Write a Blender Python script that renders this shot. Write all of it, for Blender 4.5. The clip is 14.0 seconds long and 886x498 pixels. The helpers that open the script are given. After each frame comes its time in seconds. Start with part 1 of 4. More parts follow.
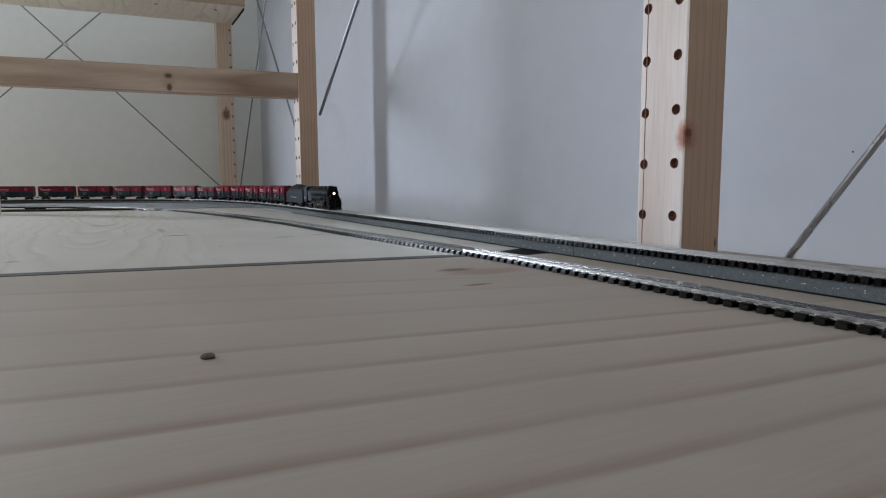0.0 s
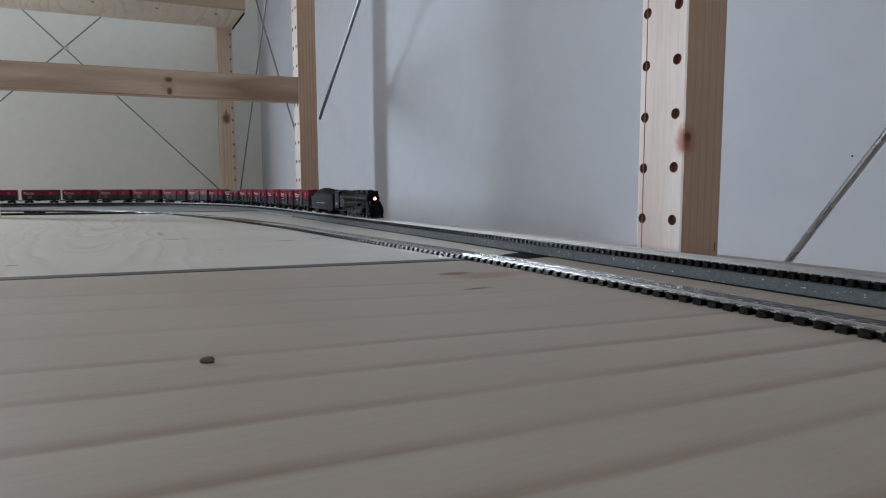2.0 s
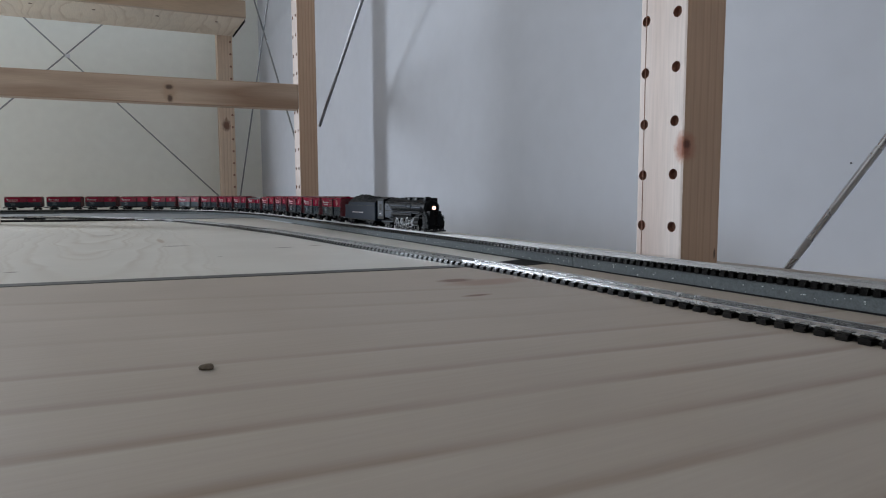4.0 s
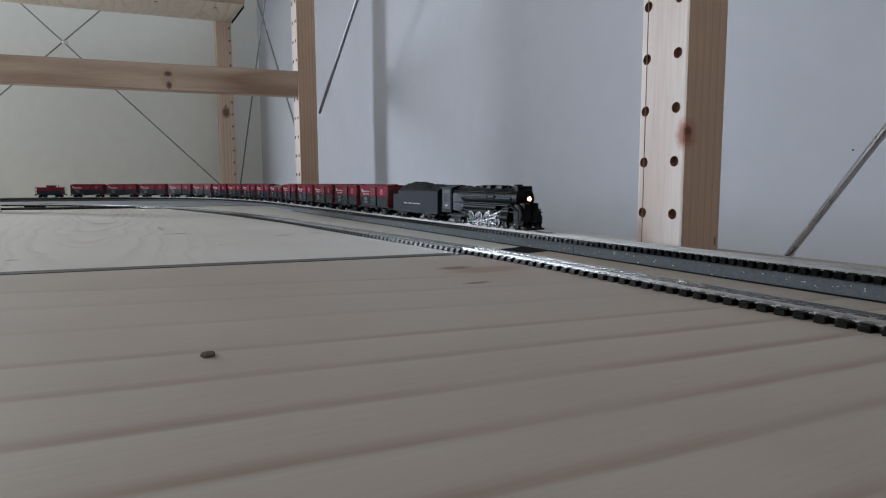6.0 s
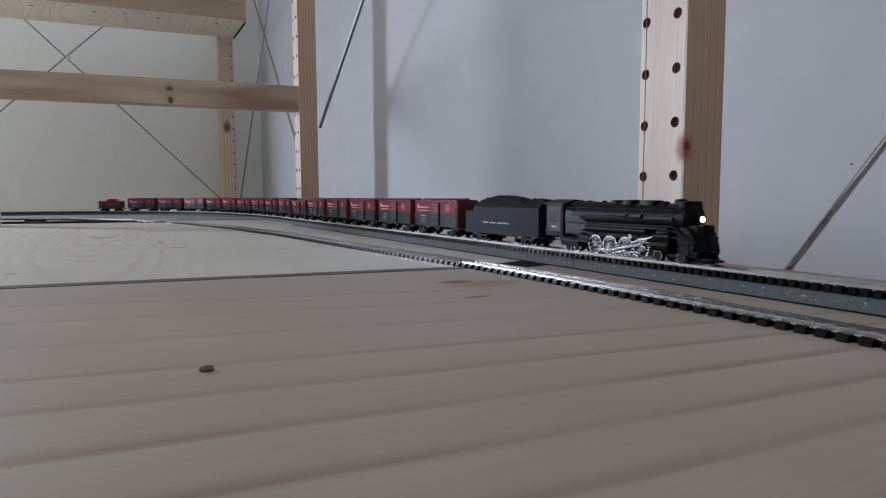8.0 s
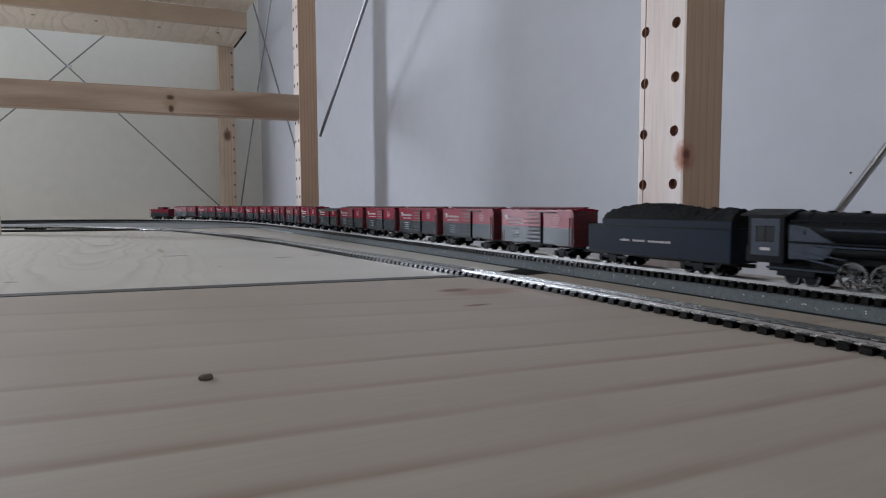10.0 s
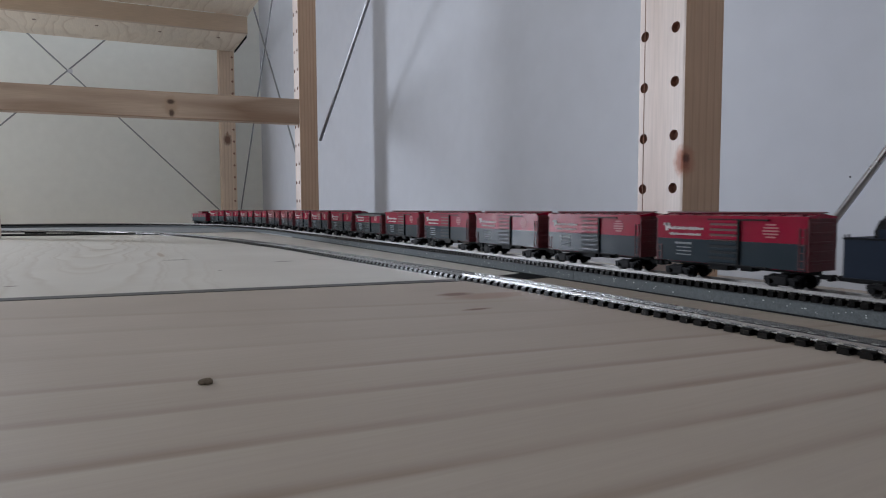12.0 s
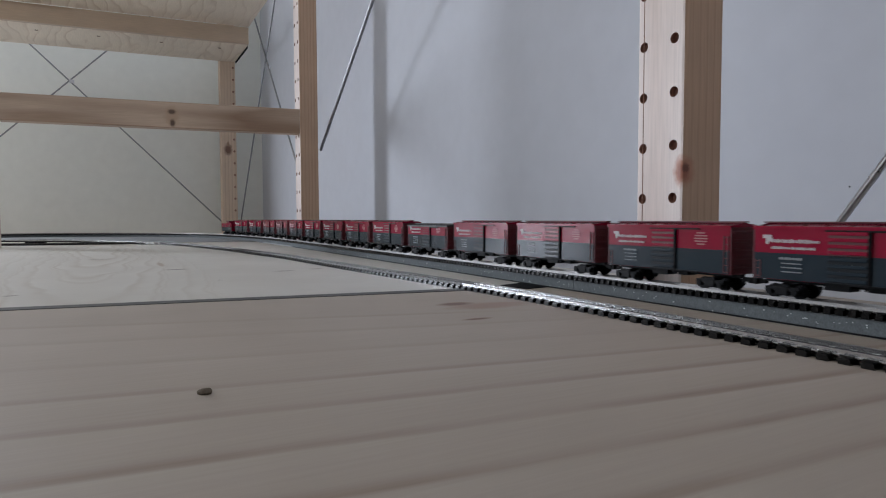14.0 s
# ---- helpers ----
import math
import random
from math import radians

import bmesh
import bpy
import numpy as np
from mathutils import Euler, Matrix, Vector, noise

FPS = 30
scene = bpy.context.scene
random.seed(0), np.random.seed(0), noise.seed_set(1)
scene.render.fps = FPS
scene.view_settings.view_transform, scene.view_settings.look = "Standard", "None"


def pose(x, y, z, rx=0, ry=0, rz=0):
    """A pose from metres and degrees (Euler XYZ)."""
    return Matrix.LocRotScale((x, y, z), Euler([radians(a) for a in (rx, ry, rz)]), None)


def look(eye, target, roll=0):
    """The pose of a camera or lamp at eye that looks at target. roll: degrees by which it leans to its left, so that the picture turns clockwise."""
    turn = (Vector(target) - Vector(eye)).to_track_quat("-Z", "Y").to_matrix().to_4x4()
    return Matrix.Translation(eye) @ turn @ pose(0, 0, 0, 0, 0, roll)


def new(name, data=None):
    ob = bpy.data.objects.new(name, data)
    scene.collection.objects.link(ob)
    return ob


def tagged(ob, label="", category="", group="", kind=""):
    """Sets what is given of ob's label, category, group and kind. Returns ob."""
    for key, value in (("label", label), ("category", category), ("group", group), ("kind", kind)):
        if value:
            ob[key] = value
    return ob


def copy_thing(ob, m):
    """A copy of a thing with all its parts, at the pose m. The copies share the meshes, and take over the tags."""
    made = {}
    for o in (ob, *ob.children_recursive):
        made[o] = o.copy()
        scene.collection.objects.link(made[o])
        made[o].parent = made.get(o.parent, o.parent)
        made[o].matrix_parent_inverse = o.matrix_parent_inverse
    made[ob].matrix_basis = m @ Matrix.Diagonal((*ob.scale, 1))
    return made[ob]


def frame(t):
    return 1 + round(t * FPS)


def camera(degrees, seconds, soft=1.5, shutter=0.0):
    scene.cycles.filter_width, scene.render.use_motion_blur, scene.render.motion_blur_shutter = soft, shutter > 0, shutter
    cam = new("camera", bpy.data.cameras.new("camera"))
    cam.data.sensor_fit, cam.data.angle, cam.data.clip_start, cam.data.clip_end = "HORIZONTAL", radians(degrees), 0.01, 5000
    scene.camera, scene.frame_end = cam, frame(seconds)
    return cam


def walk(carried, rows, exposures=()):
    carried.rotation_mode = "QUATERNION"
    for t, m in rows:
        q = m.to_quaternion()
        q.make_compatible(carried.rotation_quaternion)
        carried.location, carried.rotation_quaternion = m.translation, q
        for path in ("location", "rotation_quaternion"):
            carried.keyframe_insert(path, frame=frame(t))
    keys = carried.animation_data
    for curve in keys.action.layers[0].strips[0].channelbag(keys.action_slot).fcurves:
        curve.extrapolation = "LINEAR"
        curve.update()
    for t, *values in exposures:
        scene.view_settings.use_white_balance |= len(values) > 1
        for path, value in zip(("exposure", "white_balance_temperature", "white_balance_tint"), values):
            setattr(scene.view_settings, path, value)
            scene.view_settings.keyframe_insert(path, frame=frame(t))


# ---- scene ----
# The eye stays on the board; only its tilt drifts.
EYE = (0.0, 0.0, 0.044)
TILT = [
    (0.0, 83.953, 0.254, -27.980), (0.5, 83.876, 0.246, -27.999), (1.0, 83.926, 0.208, -28.039),
    (1.5, 83.793, 0.245, -28.035), (2.0, 84.309, 0.211, -28.002), (2.5, 84.937, 0.202, -28.031),
    (3.0, 84.954, 0.205, -28.028), (5.5, 84.750, 0.263, -28.094), (6.0, 83.783, 0.254, -27.989),
    (6.5, 84.536, 0.229, -28.007), (7.0, 84.693, 0.229, -28.010), (7.5, 85.049, 0.216, -28.023),
    (8.0, 85.075, 0.244, -27.997), (10.5, 86.059, 0.215, -28.016), (11.0, 86.176, 0.194, -28.017),
    (11.5, 86.067, 0.213, -28.004), (12.0, 86.219, 0.230, -28.018), (12.5, 86.397, 0.223, -28.014),
    (13.0, 86.722, 0.205, -28.011), (13.5, 86.938, 0.200, -28.019), (14.0, 87.110, 0.218, -28.014),
]
cam = camera(71.2, 14.0, soft=1.1, shutter=0.5)
walk(cam, [(t, pose(*EYE, rx, ry, rz)) for t, rx, ry, rz in TILT], exposures=[(0.0, 0.0, 6500, 10), (6.0, 0.0, 6500, 10), (10.5, 0.0, 6550, 13), (14.0, 0.0, 6550, 13)])

# ---- light: a cool overcast window in the north wall, west of the shelves ----
world = bpy.data.worlds.new("sky")
scene.world = world
world.use_nodes = True
wn = world.node_tree.nodes
sky = wn.new("ShaderNodeTexSky")
sky.sky_type, sky.sun_disc, sky.sun_elevation, sky.sun_rotation = "NISHITA", False, radians(35), radians(250)
world.node_tree.links.new(sky.outputs[0], wn["Background"].inputs[0])
wn["Background"].inputs[1].default_value = 0.08


def window_light(name, m, sx, sy, power, colour):
    d = bpy.data.lights.new(name, "AREA")
    d.shape, d.size, d.size_y, d.energy, d.color = "RECTANGLE", sx, sy, power, colour
    new(name, d).matrix_world = m


ROOM_W, ROOM_E, ROOM_S, ROOM_N, FLOOR, CEIL = -3.0, 0.41, -2.2, 1.95, -0.8, 1.65
WX0, WX1, WZ0, WZ1 = -1.46, -0.92, 0.05, 0.90


def north_y(x):
    """The north wall runs a little askew."""
    return 1.935 + (0.525 - x) * 0.168


MIDX = (WX0 + WX1) / 2
window_light("window_light", look((MIDX, north_y(MIDX) + 0.02, (WZ0 + WZ1) / 2), (MIDX - 0.168, north_y(MIDX) - 1.0, (WZ0 + WZ1) / 2)), WX1 - WX0 - 0.1, WZ1 - WZ0 - 0.1, 55, (0.79, 0.88, 1.0))


# ---- materials ----
def material(name, colour, rough=0.5, metal=0.0, vary=0.12, scale=60.0, bump=0.15, fine=None, spec=0.5, gloss_vary=0.08):
    """Principled surface with two scales of variation and a fine relief."""
    m = bpy.data.materials.new(name)
    m.use_nodes = True
    n, l = m.node_tree.nodes, m.node_tree.links
    b = n["Principled BSDF"]
    b.inputs["Roughness"].default_value, b.inputs["Metallic"].default_value = rough, metal
    b.inputs["Specular IOR Level"].default_value = spec
    co = n.new("ShaderNodeTexCoord")
    big, small = n.new("ShaderNodeTexNoise"), n.new("ShaderNodeTexNoise")
    big.inputs["Scale"].default_value, small.inputs["Scale"].default_value = scale, fine or scale * 9
    big.inputs["Detail"].default_value = 4
    for t in (big, small):
        l.new(co.outputs["Object"], t.inputs["Vector"])
    add = n.new("ShaderNodeMath")
    add.operation = "ADD"
    l.new(big.outputs[0], add.inputs[0]), l.new(small.outputs[0], add.inputs[1])
    mr = n.new("ShaderNodeMapRange")
    mr.inputs[1].default_value, mr.inputs[2].default_value = 0.6, 1.4
    mr.inputs[3].default_value, mr.inputs[4].default_value = 1 - vary, 1 + vary
    l.new(add.outputs[0], mr.inputs[0])
    mul = n.new("ShaderNodeVectorMath")
    mul.operation = "SCALE"
    mul.inputs[0].default_value = colour
    l.new(mr.outputs[0], mul.inputs["Scale"])
    l.new(mul.outputs[0], b.inputs["Base Color"])
    rr = n.new("ShaderNodeMapRange")
    rr.inputs[1].default_value, rr.inputs[2].default_value = 0.3, 0.7
    rr.inputs[3].default_value, rr.inputs[4].default_value = max(0.03, rough - gloss_vary), min(1, rough + gloss_vary)
    l.new(big.outputs[0], rr.inputs[0]), l.new(rr.outputs[0], b.inputs["Roughness"])
    bp = n.new("ShaderNodeBump")
    bp.inputs["Strength"].default_value, bp.inputs["Distance"].default_value = bump, 0.001
    l.new(small.outputs[0], bp.inputs["Height"]), l.new(bp.outputs[0], b.inputs["Normal"])
    return m


def knot_mix(n, l, place, colour, centre, half, tint):
    """Blends a knot with a dark heart and a soft halo over a wood colour."""
    rough_edge, warp, sub, div, size = n.new("ShaderNodeTexNoise"), n.new("ShaderNodeVectorMath"), n.new("ShaderNodeVectorMath"), n.new("ShaderNodeVectorMath"), n.new("ShaderNodeVectorMath")
    sub.operation, div.operation, size.operation, warp.operation = "SUBTRACT", "DIVIDE", "LENGTH", "MULTIPLY_ADD"
    sub.inputs[1].default_value, div.inputs[1].default_value = centre, half
    l.new(place, sub.inputs[0]), l.new(sub.outputs[0], div.inputs[0])
    rough_edge.inputs["Scale"].default_value, rough_edge.inputs["Detail"].default_value = 2.2, 4
    l.new(div.outputs[0], rough_edge.inputs["Vector"])
    warp.inputs[1].default_value = (0.7, 0.7, 0.7)
    l.new(rough_edge.outputs["Color"], warp.inputs[0]), l.new(div.outputs[0], warp.inputs[2])
    shift = n.new("ShaderNodeVectorMath")
    shift.operation = "SUBTRACT"
    shift.inputs[1].default_value = (0.35, 0.35, 0.35)
    l.new(warp.outputs[0], shift.inputs[0]), l.new(shift.outputs[0], size.inputs[0])
    fall, mix = n.new("ShaderNodeMapRange"), n.new("ShaderNodeMix")
    fall.interpolation_type = "SMOOTHSTEP"
    fall.inputs[1].default_value, fall.inputs[2].default_value, fall.inputs[3].default_value, fall.inputs[4].default_value = 0.50, 1.30, 0.95, 0.0
    l.new(size.outputs["Value"], fall.inputs[0])
    mix.data_type = "RGBA"
    mix.inputs[7].default_value = (*tint, 1)
    l.new(fall.outputs[0], mix.inputs[0]), l.new(colour, mix.inputs[6])
    return mix.outputs[2]


def ring_stops(e, light, mid, deep, rows, span):
    """Thin dark latewood lines at the given places of a colour ramp."""
    for p, depth, w in rows:
        tone = tuple(a + (d - a) * depth for a, d in zip(light, deep))
        soft = tuple(a + (d - a) * depth * 0.22 for a, d in zip(light, deep))
        for q, c in ((p - w, light), (p, tone), (p + 2.2 * w, soft)):
            e.new(q / span).color = (*c, 1)


def fanned_rings(n, l, place, e, light, mid, deep, out):
    """A few long growth lines that fan out slowly across the near board."""
    while len(e) > 2:
        e.remove(e[1])
    rows = [(0.030, 0.8, 0.0022), (0.0530, 0.8, 0.0022), (0.0770, 0.95, 0.0022), (0.0985, 1.0, 0.0022), (0.1225, 1.0, 0.0022), (0.1490, 0.9, 0.002), (0.1755, 0.75, 0.002), (0.214, 0.3, 0.003), (0.255, 0.3, 0.003), (0.292, 0.4, 0.003)]
    ring_stops(e, light, mid, deep, rows, 0.40)
    parts, across, top, low, ratio, scale = n.new("ShaderNodeSeparateXYZ"), n.new("ShaderNodeMath"), n.new("ShaderNodeMath"), n.new("ShaderNodeMath"), n.new("ShaderNodeMath"), n.new("ShaderNodeMath")
    l.new(place, parts.inputs[0])
    low.operation, ratio.operation, scale.operation, top.operation, across.operation = "SUBTRACT", "DIVIDE", "MULTIPLY", "SUBTRACT", "MULTIPLY"
    across.inputs[1].default_value = 0.005
    l.new(parts.outputs[0], across.inputs[0])
    l.new(parts.outputs[1], top.inputs[0]), l.new(across.outputs[0], top.inputs[1])
    low.inputs[0].default_value = 1.0
    l.new(parts.outputs[0], low.inputs[1])
    l.new(top.outputs[0], ratio.inputs[0]), l.new(low.outputs[0], ratio.inputs[1])
    scale.inputs[1].default_value = 1 / 0.40
    l.new(ratio.outputs[0], scale.inputs[0]), l.new(scale.outputs[0], out)


def cathedral_rings(n, l, place, e, light, mid, deep, out):
    """Nested arches round a point of the far board."""
    while len(e) > 2:
        e.remove(e[1])
    ring_stops(e, light, mid, deep, [(0.020 + 0.0078 * k + 0.0022 * (k % 3), 0.9 - 0.07 * k, 0.0016) for k in range(10)], 0.25)
    sub, mul, size, scale = n.new("ShaderNodeVectorMath"), n.new("ShaderNodeVectorMath"), n.new("ShaderNodeVectorMath"), n.new("ShaderNodeMath")
    sub.operation, mul.operation, size.operation, scale.operation = "SUBTRACT", "MULTIPLY", "LENGTH", "MULTIPLY"
    sub.inputs[1].default_value, mul.inputs[1].default_value = (0.006, 1.02, 0.0), (1.0, 0.085, 0.0)
    scale.inputs[1].default_value = 1 / 0.25
    l.new(place, sub.inputs[0]), l.new(sub.outputs[0], mul.inputs[0]), l.new(mul.outputs[0], size.inputs[0])
    l.new(size.outputs["Value"], scale.inputs[0]), l.new(scale.outputs[0], out)


def pine(name, along, light=(0.62, 0.49, 0.34), dark=(0.40, 0.26, 0.15), period=0.02, wobble=0.5, turn=0.0, rough=0.5, contrast=0.75, shift=(0, 0, 0), stretch=None, rings=None, knots=(), fibres=1.0):
    """Pine with growth rings that run along one axis, fine pores, a few faint stains and soft-edged knots.
    rings: builds the ring pattern instead of even bands; knots: rows of centre, half sizes and colour."""
    m = bpy.data.materials.new(name)
    m.use_nodes = True
    n, l = m.node_tree.nodes, m.node_tree.links
    b = n["Principled BSDF"]
    co, mp = n.new("ShaderNodeTexCoord"), n.new("ShaderNodeMapping")
    l.new(co.outputs["Object"], mp.inputs[0])
    mp.inputs["Rotation"].default_value = (0, 0, radians(turn))
    mp.inputs["Location"].default_value = shift
    squash = {"x": (0.10, 1, 1), "y": (1, 0.10, 1), "z": (1, 1, 0.07)}[along]
    fibre = tuple(25 if q == 1 else 1.2 for q in squash)
    squash = tuple(q if q == 1 else stretch or q for q in squash)
    mp2 = n.new("ShaderNodeMapping")
    mp2.inputs["Scale"].default_value = squash
    l.new(mp.outputs[0], mp2.inputs[0])
    warp = n.new("ShaderNodeTexNoise")
    warp.inputs["Scale"].default_value, warp.inputs["Detail"].default_value = 7, 3
    l.new(mp2.outputs[0], warp.inputs["Vector"])
    wave = n.new("ShaderNodeTexWave")
    wave.wave_type, wave.wave_profile = "BANDS", "SAW"
    wave.bands_direction = {"x": "Y", "y": "X", "z": "X"}[along]
    wave.inputs["Scale"].default_value, wave.inputs["Distortion"].default_value = 2 * math.pi / 20 / period, 0
    off = n.new("ShaderNodeVectorMath")
    off.operation = "MULTIPLY_ADD"
    k = wobble * period
    off.inputs[1].default_value = (k, k, k)
    l.new(warp.outputs["Color"], off.inputs[0]), l.new(mp2.outputs[0], off.inputs[2])
    l.new(off.outputs[0], wave.inputs["Vector"])
    ramp = n.new("ShaderNodeValToRGB")
    e = ramp.color_ramp.elements
    mid = tuple(a * (1 - 0.25 * contrast) + d * 0.25 * contrast for a, d in zip(light, dark))
    deep = tuple(a * (1 - contrast) + d * contrast for a, d in zip(light, dark))
    e[0].position, e[0].color = 0.0, (*light, 1)
    e[1].position, e[1].color = 1.0, (*light, 1)
    for p, c in ((0.62, mid), (0.86, deep), (0.93, mid)):
        e.new(p).color = (*c, 1)
    if rings:
        rings(n, l, off.outputs[0], e, light, mid, deep, ramp.inputs[0])
    else:
        l.new(wave.outputs["Fac"], ramp.inputs[0])
    fade, fr, mix = n.new("ShaderNodeTexNoise"), n.new("ShaderNodeMapRange"), n.new("ShaderNodeMix")
    fade.inputs["Scale"].default_value, fade.inputs["Detail"].default_value = 14, 2
    l.new(mp2.outputs[0], fade.inputs["Vector"])
    fr.inputs[1].default_value, fr.inputs[2].default_value, fr.inputs[3].default_value, fr.inputs[4].default_value = 0.36, 0.58, 0.35, 1.0
    l.new(fade.outputs[0], fr.inputs[0])
    mix.data_type = "RGBA"
    l.new(fr.outputs[0], mix.inputs[0])
    mix.inputs[6].default_value = (*mid, 1)
    l.new(ramp.outputs[0], mix.inputs[7])
    pores, mp3 = n.new("ShaderNodeTexNoise"), n.new("ShaderNodeMapping")
    mp3.inputs["Scale"].default_value = fibre
    l.new(mp.outputs[0], mp3.inputs[0]), l.new(mp3.outputs[0], pores.inputs["Vector"])
    pores.inputs["Scale"].default_value, pores.inputs["Detail"].default_value = 26, 5
    stain = n.new("ShaderNodeTexNoise")
    stain.inputs["Scale"].default_value, stain.inputs["Detail"].default_value = 7, 3
    l.new(co.outputs["Object"], stain.inputs["Vector"])
    add = n.new("ShaderNodeMath")
    add.operation = "ADD"
    l.new(pores.outputs[0], add.inputs[0]), l.new(stain.outputs[0], add.inputs[1])
    mr = n.new("ShaderNodeMapRange")
    mr.inputs[1].default_value, mr.inputs[2].default_value, mr.inputs[3].default_value, mr.inputs[4].default_value = 0.6, 1.4, 1 - 0.15 * fibres, 1 + 0.12 * fibres
    l.new(add.outputs[0], mr.inputs[0])
    sc = n.new("ShaderNodeVectorMath")
    sc.operation = "SCALE"
    l.new(mix.outputs[2], sc.inputs[0]), l.new(mr.outputs[0], sc.inputs["Scale"])
    colour = sc.outputs[0]
    for centre, half, tint in knots:
        colour = knot_mix(n, l, co.outputs["Object"], colour, centre, half, tint)
    l.new(colour, b.inputs["Base Color"])
    b.inputs["Roughness"].default_value = rough
    bp = n.new("ShaderNodeBump")
    bp.inputs["Strength"].default_value, bp.inputs["Distance"].default_value = 0.12, 0.0005
    l.new(pores.outputs[0], bp.inputs["Height"]), l.new(bp.outputs[0], b.inputs["Normal"])
    return m


KNOT_RED, KNOT_DARK = (0.145, 0.07, 0.042), (0.10, 0.055, 0.035)
# Near board is toned darker than the far one: foreground shade in the colour.
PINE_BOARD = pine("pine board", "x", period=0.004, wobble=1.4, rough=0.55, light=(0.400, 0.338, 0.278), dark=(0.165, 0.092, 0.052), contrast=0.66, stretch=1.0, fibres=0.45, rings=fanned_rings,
                  knots=[((0.165, 0.262, 0), (0.022, 0.010, 0.01), (0.30, 0.20, 0.145)), ((0.1530, 0.2745, 0), (0.0095, 0.0055, 0.01), KNOT_RED), ((0.1388, 0.2291, 0), (0.0070, 0.0022, 0.01), KNOT_RED)])
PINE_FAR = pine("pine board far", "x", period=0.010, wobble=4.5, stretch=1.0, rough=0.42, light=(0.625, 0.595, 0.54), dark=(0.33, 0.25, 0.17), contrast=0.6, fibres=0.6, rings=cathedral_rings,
                knots=[((0.0470, 0.5820, 0), (0.0110, 0.0035, 0.01), KNOT_DARK), ((0.1250, 0.5190, 0), (0.0085, 0.0028, 0.01), KNOT_DARK), ((-0.0125, 0.7740, 0), (0.0130, 0.0030, 0.01), KNOT_DARK),
                       ((0.1547, 0.5270, 0), (0.0060, 0.0025, 0.01), KNOT_RED), ((0.0662, 0.4650, 0), (0.0018, 0.0014, 0.01), KNOT_DARK), ((-0.0536, 0.4300, 0), (0.0040, 0.0022, 0.01), KNOT_DARK), ((0.0390, 0.655, 0), (0.003, 0.030, 0.01), (0.40, 0.31, 0.23))])
# South faces get a darker, redder copy of the pine: their shade is colour.
PALE_WOOD, SHADED_WOOD = dict(light=(0.80, 0.705, 0.655), dark=(0.46, 0.30, 0.23), contrast=0.85), dict(light=(0.60, 0.405, 0.275), dark=(0.36, 0.19, 0.11), contrast=0.55)
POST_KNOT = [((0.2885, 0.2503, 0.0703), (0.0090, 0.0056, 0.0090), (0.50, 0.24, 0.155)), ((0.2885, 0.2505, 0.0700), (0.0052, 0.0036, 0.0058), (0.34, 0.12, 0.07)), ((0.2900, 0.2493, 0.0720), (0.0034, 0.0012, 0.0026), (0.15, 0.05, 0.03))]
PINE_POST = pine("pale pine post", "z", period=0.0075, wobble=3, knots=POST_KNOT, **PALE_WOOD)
PINE_SHADED = pine("shaded pine post", "z", period=0.0062, wobble=3, knots=POST_KNOT + [((0.3165, 0.2493, 0.0080), (0.0008, 0.002, 0.0032), KNOT_DARK)], shift=(0.004, 0, 0), **SHADED_WOOD)
PINE_CORNER = pine("knotty pine post", "z", period=0.009, wobble=3, light=(0.74, 0.58, 0.44), dark=(0.42, 0.25, 0.16), contrast=0.5,
                   knots=[((0.2984, 1.88, 0.2432), (0.0110, 0.006, 0.0165), (0.17, 0.075, 0.045)), ((0.2984, 1.88, 0.259), (0.003, 0.004, 0.008), (0.33, 0.2, 0.13))])
PINE_RAIL = pine("pine rail", "x", period=0.014, wobble=5, light=(0.66, 0.53, 0.40), dark=(0.27, 0.16, 0.10), contrast=0.85)
PINE_RUNG = pine("pine rung", "x", period=0.0085, wobble=3.2, turn=0.5, shift=(0.13, 0.04, 0.06), light=(0.62, 0.48, 0.365), dark=(0.27, 0.16, 0.10), contrast=0.95,
                 knots=[((0.2040, 0, -0.002), (0.012, 0.004, 0.016), (0.46, 0.32, 0.22)), ((0.2040, 0, 0.0050), (0.0062, 0.004, 0.0042), KNOT_DARK), ((0.2030, 0, -0.0130), (0.0042, 0.004, 0.0062), KNOT_DARK)])
PINE_SHELF = pine("pine shelf", "y", period=0.030, wobble=9, stretch=0.3, light=(0.86, 0.74, 0.605), dark=(0.50, 0.34, 0.22), contrast=0.5)
DARK_RAIL = material("tarnished rail", (0.085, 0.083, 0.08), 0.45, 0.9, vary=0.3, scale=150)
DULL_RAIL = material("dull rail", (0.30, 0.29, 0.28), 0.5, 0.9, vary=0.2, scale=150)
KNOT = material("knot", (0.19, 0.10, 0.06), 0.5, vary=0.35, scale=300)
HOLE = material("drilled wood", (0.30, 0.155, 0.11), 0.8, vary=0.2, scale=300)
# Missing bounce light is put into the north wall's lighter tone, unlike the east's.
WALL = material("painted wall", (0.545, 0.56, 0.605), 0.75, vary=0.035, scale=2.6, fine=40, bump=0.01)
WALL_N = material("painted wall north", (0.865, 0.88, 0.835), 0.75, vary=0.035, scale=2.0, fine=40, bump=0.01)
ROOM = material("room plaster", (0.78, 0.75, 0.715), 0.8, vary=0.06, scale=3)
CEILM = material("ceiling paint", (0.84, 0.84, 0.82), 0.8, vary=0.04, scale=3)
FLOORM = material("floor", (0.50, 0.42, 0.34), 0.6, vary=0.15, scale=5)
# Darker copy of the brace steel: the far rods' dark reflections are in its colour.
WIRE = material("shaded dull steel wire", (0.29, 0.30, 0.315), 0.42, 1.0, vary=0.1, scale=150)
